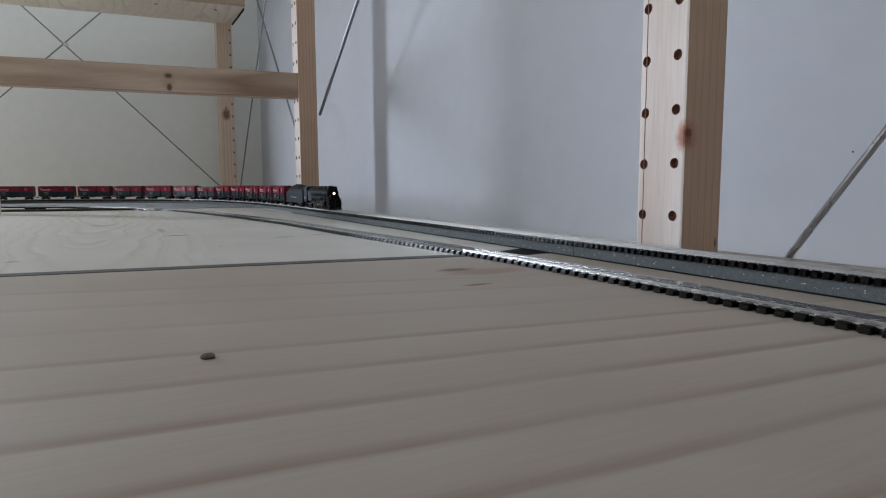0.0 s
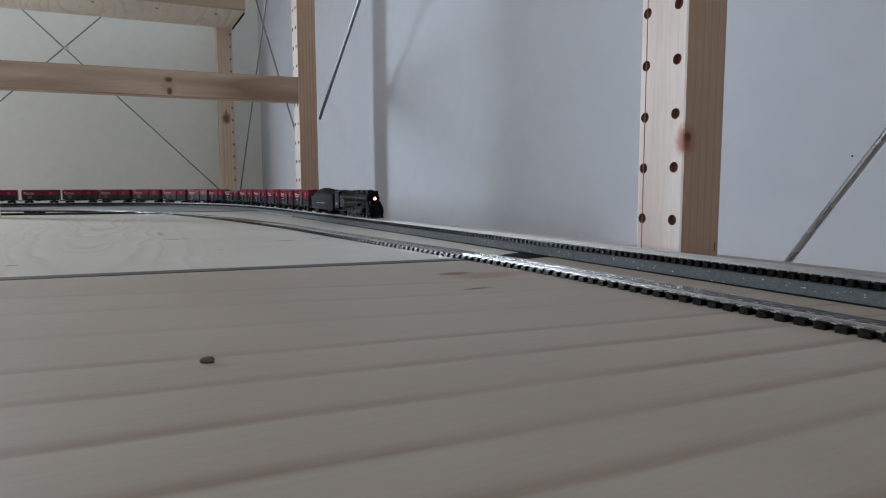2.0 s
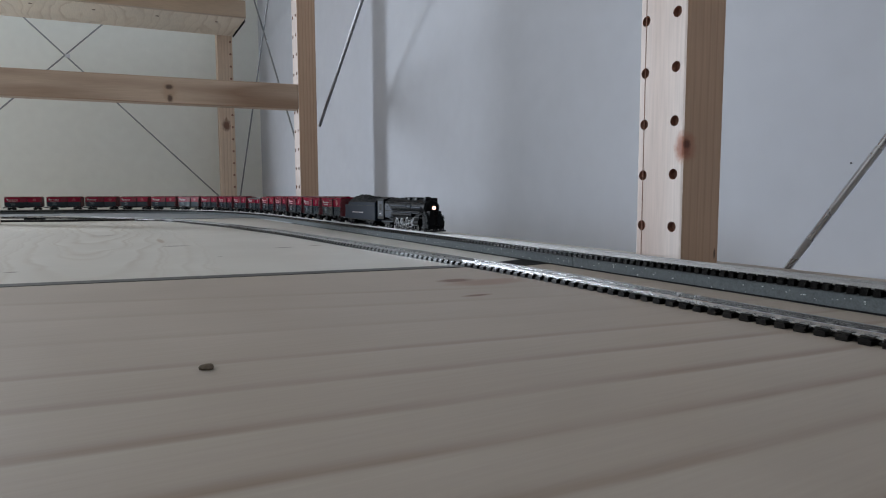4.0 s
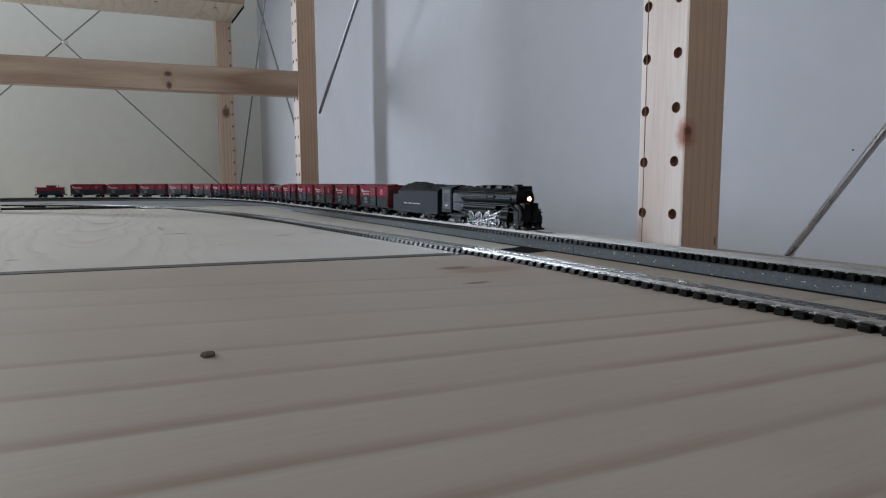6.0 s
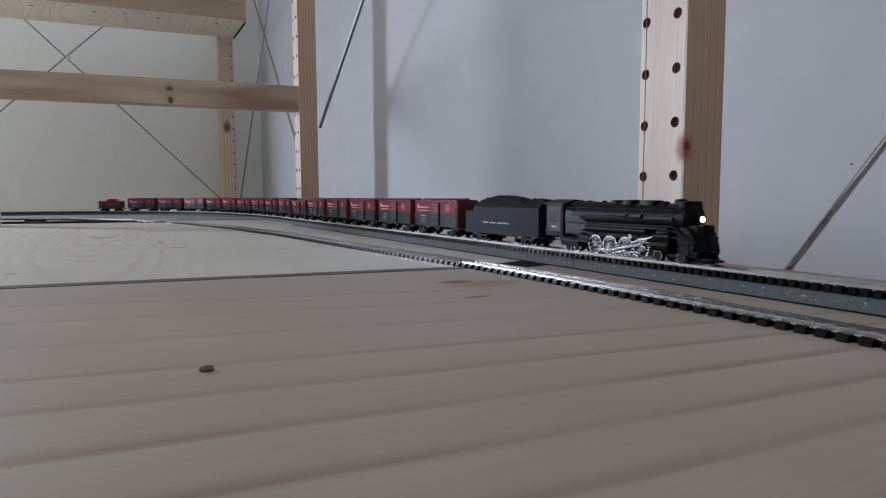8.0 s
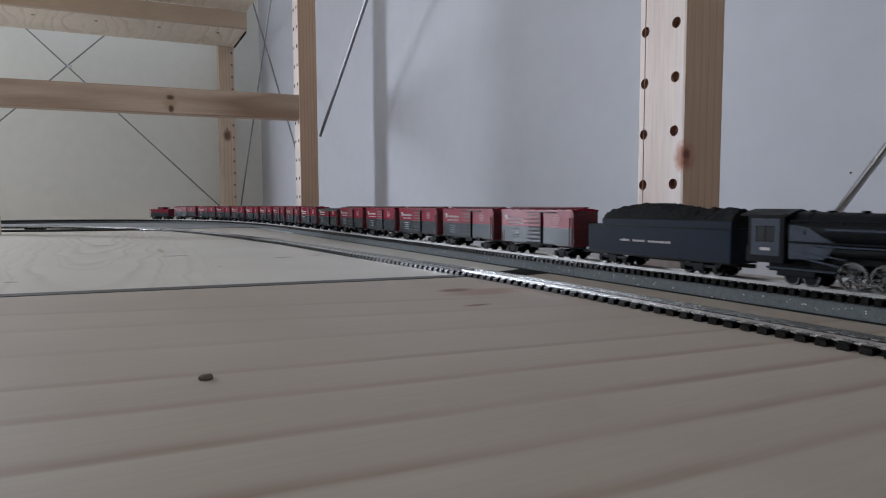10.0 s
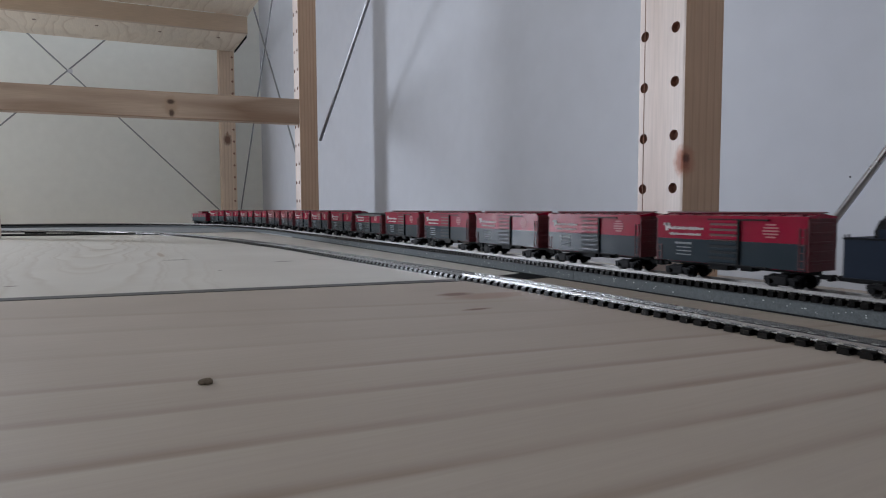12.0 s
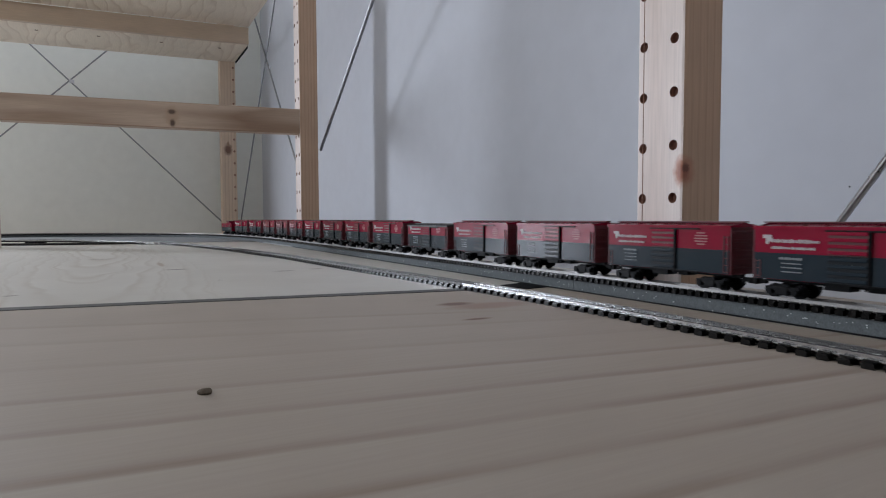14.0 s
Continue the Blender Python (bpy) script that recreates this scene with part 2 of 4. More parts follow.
STEEL = material("brace steel", (0.64, 0.66, 0.70), 0.28, 1.0, vary=0.06, scale=60, bump=0.01, gloss_vary=0.03)
NICKEL = material("rail nickel", (0.50, 0.495, 0.49), 0.26, 1.0, vary=0.1, scale=200, bump=0.0, gloss_vary=0.02)
TIE = material("glossy tie plastic", (0.004, 0.0038, 0.0038), 0.18, vary=0.3, scale=200, spec=0.45, bump=0.05)
FOAM = material("foam bed", (0.100, 0.113, 0.118), 0.85, vary=0.32, scale=420, bump=0.2, fine=1300)
SPECK = material("pale grit", (0.5, 0.52, 0.52), 0.7)
GREYSTRIP = material("grey joint strip", (0.075, 0.073, 0.070), 0.55, vary=0.15, scale=40)
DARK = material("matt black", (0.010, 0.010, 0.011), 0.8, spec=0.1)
RED = material("red car paint", (0.23, 0.003, 0.024), 0.19, vary=0.05, scale=110, fine=1400, bump=0.012, spec=0.24, gloss_vary=0.015)
GREY = material("grey car paint", (0.016, 0.026, 0.035), 0.19, vary=0.05, scale=110, fine=1400, bump=0.012, spec=0.24, gloss_vary=0.015)
DOORGREY = material("door grey", (0.008, 0.011, 0.014), 0.5, scale=110, spec=0.15)
ENDRED = material("dull red paint", (0.085, 0.004, 0.009), 0.55, vary=0.2, scale=110)
ROOFDARK = material("tarred roof", (0.03, 0.026, 0.027), 0.6, vary=0.2, scale=150)
BLACK = material("loco black", (0.0045, 0.005, 0.006), 0.42, vary=0.25, scale=160, bump=0.08, spec=0.09)
SLATE = material("tender slate", (0.0075, 0.014, 0.027), 0.58, vary=0.06, gloss_vary=0.02, scale=90, fine=700, bump=0.02, spec=0.12)
BOGIE = material("bogie black", (0.004, 0.004, 0.005), 0.5, vary=0.3, scale=300, spec=0.1)
WHEEL = material("wheel steel", (0.10, 0.10, 0.105), 0.3, 1.0, vary=0.15, scale=300)
RIM = material("bright rim", (0.17, 0.175, 0.18), 0.2, 1.0, vary=0.12, scale=300)
COAL = material("coal", (0.0035, 0.0035, 0.004), 0.7, vary=0.5, scale=400, bump=0.6, spec=0.2)
MARK = material("lettering white", (0.42, 0.37, 0.38), 0.5, vary=0.08, scale=500)
PALE = material("pale grey lettering", (0.20, 0.22, 0.235), 0.5, vary=0.08, scale=500)
BOILERGREY = material("mottled boiler grey", (0.028, 0.036, 0.052), 0.5, 0.15, vary=0.5, scale=200, spec=0.25)
GLASS = material("window glass", (0.006, 0.007, 0.008), 0.45, vary=0.1, spec=0.2)
WHITE = material("window frame paint", (0.75, 0.75, 0.74), 0.5, vary=0.04, scale=6)
LAMP = bpy.data.materials.new("headlight glow")
LAMP.use_nodes = True
LAMP.node_tree.nodes["Principled BSDF"].inputs["Emission Color"].default_value = (1.0, 0.46, 0.28, 1)
LAMP.node_tree.nodes["Principled BSDF"].inputs["Emission Strength"].default_value = 9


# ---- mesh helpers ----
def box(bm, lo, hi, bevel=0.0, m=None):
    made = bmesh.ops.create_cube(bm, size=1.0)["verts"]
    size = [b - a for a, b in zip(lo, hi)]
    mid = [(a + b) / 2 for a, b in zip(lo, hi)]
    bmesh.ops.scale(bm, vec=size, verts=made)
    if bevel:
        edges = list({e for v in made for e in v.link_edges})
        made = list({v for f in bmesh.ops.bevel(bm, geom=edges, offset=bevel, segments=2, affect="EDGES", profile=0.6)["faces"] for v in f.verts})
        made = connected(made[0])
    bmesh.ops.translate(bm, vec=mid, verts=made)
    if m is not None:
        bmesh.ops.transform(bm, matrix=m, verts=made)
    return made


def connected(v0):
    seen, todo = {v0}, [v0]
    while todo:
        for e in todo.pop().link_edges:
            for w in e.verts:
                if w not in seen:
                    seen.add(w)
                    todo.append(w)
    return list(seen)


def tube(bm, a, b, r0, r1=None, seg=20):
    a, b = Vector(a), Vector(b)
    r1 = r0 if r1 is None else r1
    made = bmesh.ops.create_cone(bm, cap_ends=True, segments=seg, radius1=r0, radius2=r1, depth=(b - a).length)["verts"]
    q = (b - a).to_track_quat("Z", "Y").to_matrix().to_4x4()
    bmesh.ops.transform(bm, matrix=Matrix.Translation((a + b) / 2) @ q, verts=made)
    return made


def prism(bm, outline, z0, z1):
    """An upright prism over a closed outline of (x, y)."""
    low = [bm.verts.new((x, y, z0)) for x, y in outline]
    top = [bm.verts.new((x, y, z1)) for x, y in outline]
    bm.faces.new(list(reversed(low))), bm.faces.new(top)
    k = len(outline)
    for i in range(k):
        bm.faces.new((low[i], low[(i + 1) % k], top[(i + 1) % k], top[i]))


def mesh_of(name, bm, mat, smooth=False):
    bmesh.ops.recalc_face_normals(bm, faces=bm.faces)
    me = bpy.data.meshes.new(name)
    bm.to_mesh(me)
    bm.free()
    me.materials.append(mat)
    if smooth:
        for p in me.polygons:
            p.use_smooth = True
        me.set_sharp_from_angle(angle=radians(40))
    return me


def part(name, bm, mat, parent=None, label="", smooth=False, m=None):
    if isinstance(bm, list):
        return [part(name, b, mat, parent, label, smooth, m) for b in bm]
    ob = new(name, mesh_of(name, bm, mat, smooth))
    ob.parent = parent
    if m is not None:
        ob.matrix_basis = m
    return tagged(ob, label)


def boxes(*rows, bevel=0.0):
    bm = bmesh.new()
    for lo, hi in rows:
        box(bm, lo, hi, bevel)
    return bm


def thing(name, label, category, m=None, group="", kind=""):
    ob = new(name)
    ob.empty_display_size = 0.02
    if m is not None:
        ob.matrix_basis = m
    return tagged(ob, label, category, group, kind)


# ---- room ----
def solid(name, lo, hi, mat, label, category, bevel=0.0):
    return tagged(part(name, boxes((lo, hi), bevel=bevel), mat), label, category, kind="structure")


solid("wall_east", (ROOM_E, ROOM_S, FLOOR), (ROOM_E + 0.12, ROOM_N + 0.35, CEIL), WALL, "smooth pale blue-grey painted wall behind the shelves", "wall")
bm = bmesh.new()
for x0, x1, z0, z1 in ((ROOM_W - 0.1, WX0, FLOOR, CEIL), (WX1, ROOM_E + 0.12, FLOOR, CEIL), (WX0, WX1, FLOOR, WZ0), (WX0, WX1, WZ1, CEIL)):
    prism(bm, [(x1, north_y(x1)), (x1, north_y(x1) + 0.15), (x0, north_y(x0) + 0.15), (x0, north_y(x0))], z0, z1)
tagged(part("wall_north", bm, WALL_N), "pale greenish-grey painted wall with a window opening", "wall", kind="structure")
solid("wall_south", (ROOM_W, ROOM_S - 0.1, FLOOR), (ROOM_E + 0.12, ROOM_S, CEIL), ROOM, "plain plaster wall of the room", "wall")
solid("floor", (ROOM_W - 0.1, ROOM_S - 0.1, FLOOR - 0.1), (ROOM_E + 0.12, 2.65, FLOOR), FLOORM, "plain brown floor under the shelves", "floor")
solid("ceiling", (ROOM_W - 0.1, ROOM_S - 0.1, CEIL), (ROOM_E + 0.12, 2.65, CEIL + 0.1), CEILM, "plain pale ceiling of the room", "ceiling")
solid("wall_west", (ROOM_W - 0.1, ROOM_S, FLOOR), (ROOM_W, 2.6, CEIL), ROOM, "plain plaster wall of the room", "wall")
win = thing("window_1", "white framed window that lets in cool daylight", "window", kind="structure")
for x0, x1, z0, z1 in ((WX0, WX0 + 0.05, WZ0, WZ1), (WX1 - 0.05, WX1, WZ0, WZ1), (WX0 + 0.05, WX1 - 0.05, WZ0, WZ0 + 0.05), (WX0 + 0.05, WX1 - 0.05, WZ1 - 0.05, WZ1)):
    bm = bmesh.new()
    prism(bm, [(x1, north_y(x1) + 0.06), (x1, north_y(x1) + 0.12), (x0, north_y(x0) + 0.12), (x0, north_y(x0) + 0.06)], z0, z1)
    part("window_frame", bm, WHITE, win)

# ---- boards of the layout ----


def seam_y(x):
    return 0.3680 - (x + 0.0509) * 0.168


def board(name, outline, mat, label):
    bm = bmesh.new()
    prism(bm, outline, -0.018, 0.0)
    edges = [e for e in bm.edges if abs(e.verts[0].co.z) < 1e-6 and abs(e.verts[1].co.z) < 1e-6]
    bmesh.ops.bevel(bm, geom=edges, offset=0.0008, segments=1, affect="EDGES")
    return tagged(part(name, bm, mat), label, "wooden board", "layout boards")


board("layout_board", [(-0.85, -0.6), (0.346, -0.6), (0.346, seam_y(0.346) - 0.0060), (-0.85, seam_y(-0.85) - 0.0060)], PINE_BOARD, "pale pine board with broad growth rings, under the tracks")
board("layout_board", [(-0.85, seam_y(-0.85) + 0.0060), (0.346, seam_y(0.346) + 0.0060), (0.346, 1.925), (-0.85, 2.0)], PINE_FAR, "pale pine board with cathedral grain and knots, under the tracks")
bm = bmesh.new()
prism(bm, [(-0.85, seam_y(-0.85) - 0.0052), (0.346, seam_y(0.346) - 0.0052), (0.346, seam_y(0.346) + 0.0050), (-0.85, seam_y(-0.85) + 0.0050)], -0.016, 0.0002)
tagged(part("joint_strip", bm, GREYSTRIP), "thin grey strip in the joint between two boards", "joint strip")
# Flat black patch that stands for the joint's dark gap between the tracks.
bm = bmesh.new()
prism(bm, [(0.2189, 0.3334), (0.2418, 0.3404), (0.2418, 0.3120), (0.2220, 0.3097)], 0.0001, 0.0005)
tagged(part("gap_patch", bm, DARK), "flat black patch for the dark joint gap between the two tracks", "tape")
frame_base = thing("table_frame", "plain wooden frame that carries the layout boards", "table frame")
for x in (-0.8, 0.26):
    for y in (-0.5, 0.6, 1.75):
        part("leg", boxes(((x - 0.022, y - 0.022, FLOOR), (x + 0.022, y + 0.022, -0.018)), bevel=0.002), PINE_POST, frame_base)


# a crumb on the near board
bm = bmesh.new()
bmesh.ops.create_icosphere(bm, subdivisions=2, radius=0.0017)
for v in bm.verts:
    v.co = Vector((v.co.x * 1.15, v.co.y, max(v.co.z, -0.0008) * 0.55)) * (1 + 0.2 * noise.noise(v.co * 900))
tagged(part("crumb", bm, material("crumb brown", (0.17, 0.135, 0.10), 0.9, vary=0.4, scale=700, spec=0.1), smooth=True, m=pose(0.0192, 0.1640, 0.0005)), "small brown crumb on the pine board", "crumb")


# ---- tracks ----
TX, TY0, R1, A1, R2, A2 = 0.2487, 1.0131, 1.7932, 0.2123, 0.4767, 1.601
TIE_TOP, RAIL_TOP = 0.0087, 0.0106


def track_at(s):
    """The main track's centre and its direction, s metres along (s grows away from the camera)."""
    x, y, th = TX, min(s, TY0), 0.0
    s -= TY0
    if s <= 0:
        return Vector((x, y)), Vector((0, 1))
    for r, a in ((R1, A1), (R2, A2 - A1)):
        d = min(s, r * a) / r
        x += r * (math.cos(th + d) - math.cos(th))
        y += r * (math.sin(th + d) - math.sin(th))
        th += d
        s -= d * r
        if s <= 1e-9:
            break
    t = Vector((-math.sin(th), math.cos(th)))
    return Vector((x, y)) + t * max(s, 0), t


def spline(points, step):
    """Even samples, with directions, of a smooth curve through the points."""
    p = [Vector(q) for q in points]
    p = [2 * p[0] - p[1]] + p + [2 * p[-1] - p[-2]]
    dense = []
    for i in range(1, len(p) - 2):
        for k in range(40):
            u = k / 40
            dense.append(0.5 * (2 * p[i] + (p[i + 1] - p[i - 1]) * u + (2 * p[i - 1] - 5 * p[i] + 4 * p[i + 1] - p[i + 2]) * u * u + (3 * p[i] - p[i - 1] - 3 * p[i + 1] + p[i + 2]) * u ** 3))
    out, gone = [], 0.0
    for a, b in zip(dense, dense[1:]):
        d = (b - a).length
        while gone <= d:
            out.append((a + (b - a) * (gone / d), (b - a) / d))
            gone += step
        gone -= d
    return out


def rail_mesh(name, line, offset, z0, height):
    """A rail with foot, web and head, swept along a line."""
    prof = [(-0.0009, 0), (0.0009, 0), (0.0009, 0.0003), (0.0003, 0.0005), (0.0003, height - 0.0006), (0.0005, height - 0.0005), (0.0005, height), (-0.0005, height), (-0.0005, height - 0.0005), (-0.0003, height - 0.0006), (-0.0003, 0.0005), (-0.0009, 0.0003)]
    bm = bmesh.new()
    last = None
    for c, t in line:
        n = Vector((-t.y, t.x))
        ring = [bm.verts.new((*(c + n * (offset + px)), z0 + pz)) for px, pz in prof]
        if last:
            for i in range(len(prof)):
                j = (i + 1) % len(prof)
                bm.faces.new((last[i], last[j], ring[j], ring[i]))
        else:
            bm.faces.new(ring)
        last = ring
    bm.faces.new(list(reversed(last)))
    return bm


def tie_mesh(name, half, wide, z0, z1, pitch):
    """A tie with rounded top edges, spike heads and the low webs that join it to the next."""
    bm = bmesh.new()
    outline = [(-wide / 2, z0), (wide / 2, z0), (wide / 2, z1 - 0.0005), (wide / 2 - 0.0005, z1), (-wide / 2 + 0.0005, z1), (-wide / 2, z1 - 0.0005)]
    ends = [[bm.verts.new((x, y, z)) for y, z in outline] for x in (-half, half)]
    bm.faces.new(ends[0]), bm.faces.new(list(reversed(ends[1])))
    for i in range(6):
        j = (i + 1) % 6
        bm.faces.new((ends[0][i], ends[1][i], ends[1][j], ends[0][j]))
    for x in (-0.0047, 0.0047):
        box(bm, (x - 0.0008, wide / 2, z0 + 0.0002), (x + 0.0008, pitch - wide / 2, z1 - 0.0007))
    for x in (-0.0062, -0.0030, 0.0030, 0.0062):
        box(bm, (x - 0.0006, -wide / 2 - 0.0001, z1 - 0.0003), (x + 0.0006, wide / 2 + 0.0001, z1 + 0.0007))
    return mesh_of(name, bm, TIE)


def lay_track(name, label, rail_line, tie_line, tie, z_rail, height, near, metal):
    track = thing(name, label, "track")
    for off in (-0.0047, 0.0047):
        part("rail", rail_mesh("rail", rail_line, off, z_rail, height), metal, track, "metal rail")
    rest = []
    for c, t in tie_line:
        m = Matrix.Translation((c.x, c.y, 0)) @ Matrix.Rotation(math.atan2(t.y, t.x) - math.pi / 2, 4, "Z")
        if near(c):
            ob = new("tie", tie)
            ob.parent, ob.matrix_basis = track, m
        else:
            rest.append(m)
    if rest:
        bm = bmesh.new()
        for m in rest:
            k = len(bm.verts)
            bm.from_mesh(tie)
            bm.verts.ensure_lookup_table()
            bmesh.ops.transform(bm, matrix=m, verts=bm.verts[k:])
        tagged(part("far_tie", bm, TIE, track), kind="stuff")
    return track


# main line on a grey foam bed
bed = thing("track_bed", "raised bed of grey speckled foam under the main track", "track bed")
curve = [q for q in (track_at(0.9504 + 0.03 * k) for k in range(66)) if q[0].x > -0.845]
bend = [tuple(c + Vector((-t.y, t.x)) * 0.0062) for c, t in curve] + [tuple(c - Vector((-t.y, t.x)) * 0.0348) for c, t in reversed(curve)]
for outline in ([(0.2425, -0.55), (0.2425, 0.2895), (0.2835, 0.2895), (0.2835, -0.55)], [(0.2425, 0.2899), (0.2425, 0.9500), (0.2835, 0.9500), (0.2835, 0.2899)], bend):
    bm = bmesh.new()
    prism(bm, outline, 0.0016 if outline is bend else 0.0, 0.0066)
    top = [e for e in bm.edges if e.verts[0].co.z > 0.006 and e.verts[1].co.z > 0.006]
    bmesh.ops.bevel(bm, geom=top, offset=0.0006, segments=2, affect="EDGES")
    part("bed_section", bm, FOAM, bed)
bm = bmesh.new()
prism(bm, [(0.2422, 0.9504), (0.2385, 1.215), (0.1332, 1.225), (0.1017, 1.245), (-0.10, 1.56), (-0.85, 1.60), (-0.85, 1.90), (0.10, 1.872), (0.2770, 1.77), (0.2835, 1.55), (0.2835, 0.9504)], 0.0, 0.0015)
part("base_sheet", bm, material("pale foam sheet", (0.30, 0.315, 0.325), 0.9, vary=0.12, scale=60, fine=900, bump=0.08, spec=0.15), bed, "thin pale grey sheet in the curve")
# flat black strip where the bed meets the board
part("base_strip", boxes(((0.2410, -0.55, 0.0), (0.2424, 0.9500, 0.0005))), DARK, bed, "thin dark strip along the foot of the bed")
rng = random.Random(5)
bm = bmesh.new()
for i in range(150):
    y = rng.uniform(0.05, 0.75)
    z = rng.uniform(0.0006, 0.0052)
    r = rng.uniform(0.00012, 0.00034)
    box(bm, (0.24235 - r * 0.3, y - r, z - r * 0.7), (0.2426, y + r, z + r * 0.7))
tagged(part("bed_grit", bm, SPECK), "pale specks of grit on the foam bed's side", "grit", kind="stuff")
main_line = [q for q in (track_at(-0.5 + 0.012 * i) for i in range(int(3.4 / 0.012))) if q[0].x > -0.845]
main_ties = [q for q in (track_at(-0.5 + 0.0046 * i) for i in range(int(3.4 / 0.0046))) if q[0].x > -0.845]
lay_track("main_track", "model railway track with black ties on a raised grey bed", main_line, main_ties,
          tie_mesh("main_tie", 0.0078, 0.0027, 0.0064, TIE_TOP, 0.0046), TIE_TOP, RAIL_TOP - TIE_TOP, lambda c: 0.05 < c.y < 1.2, DULL_RAIL)

# near line, straight on the board, with a siding that leaves it
near_pts = [(0.1978, -0.5), (0.1978, -0.1), (0.1978, 0.10), (0.1974, 0.26), (0.1925, 0.345), (0.1868, 0.42), (0.1790, 0.522), (0.1685, 0.677), (0.1565, 0.769), (0.1415, 0.884), (0.1190, 1.002), (0.090, 1.123), (0.052, 1.198), (-0.001, 1.2185), (-0.085, 1.234), (-0.168, 1.262), (-0.5, 1.36), (-0.85, 1.47)]
near_tie = tie_mesh("near_tie", 0.0078, 0.0036, 0.0, 0.0020, 0.0065)
JOINT = 0.332
near_rails, near_ties = spline(near_pts, 0.0100), spline(near_pts, 0.0065)
lay_track("near_track", "bright straight model track laid on the pine board", [q for q in near_rails if q[0].y < JOINT], [q for q in near_ties if q[0].y < JOINT],
          near_tie, 0.0020, 0.0018, lambda c: c.y > 0.05, NICKEL)
lay_track("curved_track", "darkened model track that curves across the pine board", [q for q in near_rails if q[0].y > JOINT - 0.008], [q for q in near_ties if q[0].y >= JOINT],
          near_tie, 0.0020, 0.0018, lambda c: c.y < 1.2 and c.x > 0, DARK_RAIL)
side_pts = [(0.085, 1.131), (0.052, 1.175), (0.010, 1.262), (-0.060, 1.365), (-0.16, 1.447), (-0.28, 1.50), (-0.5, 1.54), (-0.85, 1.56)]
lay_track("siding_track", "model railway siding that branches from a turnout", spline(side_pts, 0.010)[3:], spline(side_pts, 0.0065)[10:],
          tie_mesh("siding_tie", 0.0078, 0.0036, 0.0, 0.0020, 0.0065), 0.0020, 0.0018, lambda c: True, NICKEL)
mot = thing("turnout_motor", "flat black turnout motor beside the siding", "turnout motor", pose(-0.135, 1.375, 0, 0, 0, -28))
part("case", boxes(((-0.010, -0.006, 0), (0.012, 0.006, 0.0035)), bevel=0.001), BOGIE, mot)
part("lever", boxes(((0.014, -0.004, 0), (0.025, 0.004, 0.0025)), bevel=0.0006), BOGIE, mot)


# ---- shelving ----
def drilled_post(parent, name, x0, x1, y0, y1, z0, z1, holes, r=0.0031, wood=None):
    """Upright with blind peg holes cut through its surface."""
    bm = bmesh.new()
    box(bm, (x0, y0, z0), (x1, y1, z1), 0.0016)
    ob = part(name, bm, wood or PINE_POST, parent)
    # south-facing sides take the darker copy, which holds their shade
    ob.data.materials.append(PINE_SHADED)
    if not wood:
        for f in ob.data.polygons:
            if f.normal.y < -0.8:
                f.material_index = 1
    cut = bmesh.new()
    for face, x, y, z in holes:
        if face == "x":
            tube(cut, (x - 0.004, y, z), (x + 0.0045, y, z), r, seg=18)
        else:
            tube(cut, (x, y - 0.004, z), (x, y + 0.0045, z), r, seg=18)
    cutter = new("cutter", mesh_of("cutter", cut, HOLE))
    md = ob.modifiers.new("holes", "BOOLEAN")
    md.operation, md.solver, md.object, md.material_mode = "DIFFERENCE", "EXACT", cutter, "TRANSFER"
    dg = bpy.context.evaluated_depsgraph_get()
    me = bpy.data.meshes.new_from_object(ob.evaluated_get(dg))
    ob.modifiers.clear()
    ob.data = me
    bpy.data.objects.remove(cutter)
    disc = bmesh.new()
    tube(disc, (0, 0, -0.0004), (0, 0, 0.0004), r * 0.98, seg=14)
    disc = mesh_of("peg_hole", disc, HOLE)
    for face, x, y, z in holes:
        hole = new("peg_hole", disc)
        hole.parent, hole.matrix_basis = parent, pose(x + 0.0040, y, z, 0, 90, 0) if face == "x" else pose(x, y + 0.0040, z, 90, 0, 0)
    return ob


PZ = [0.0245 + 0.0306 * k for k in range(14)]
near_post = thing("shelf_upright", "square pine shelf upright with two rows of peg holes", "shelf upright", group="shelf uprights")
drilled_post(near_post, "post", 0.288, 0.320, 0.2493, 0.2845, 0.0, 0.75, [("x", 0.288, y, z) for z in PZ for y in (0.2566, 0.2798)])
# Thin brown strip stands for the groove down the left hole row.
part("groove_line", boxes(((0.28780, 0.27955, 0.0), (0.28830, 0.27995, 0.74))), HOLE, near_post, "fine brown line for a groove")
FZ = [0.0254 + 0.0322 * k for k in range(17)]
side = thing("shelf_side_frame", "pine shelf side frame with two uprights and a rung", "shelf frame", group="shelf uprights")
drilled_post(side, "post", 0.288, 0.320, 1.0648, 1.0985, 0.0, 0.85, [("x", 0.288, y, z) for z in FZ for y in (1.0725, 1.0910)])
part("post", boxes(((-0.190, 1.150, 0.0), (-0.1565, 1.186, 0.85)), bevel=0.0016), PINE_POST, side)
ang = math.degrees(math.atan2(0.1550 - 0.0652, -0.448))
bm = bmesh.new()
box(bm, (0, -0.024, -0.0212), (0.452, 0, 0.0212), 0.0022)
rung_m = Matrix.Translation((0.2885, 1.0652, 0.2106)) @ Matrix.Rotation(radians(ang), 4, "Z") @ Matrix.Rotation(radians(-0.7), 4, "Y")
part("rung", bm, PINE_RUNG, side, "flat pine rung with a small knot", m=rung_m)

corner = thing("shelf_upright", "pine shelf upright in the corner with one row of peg holes", "shelf upright", group="shelf uprights")
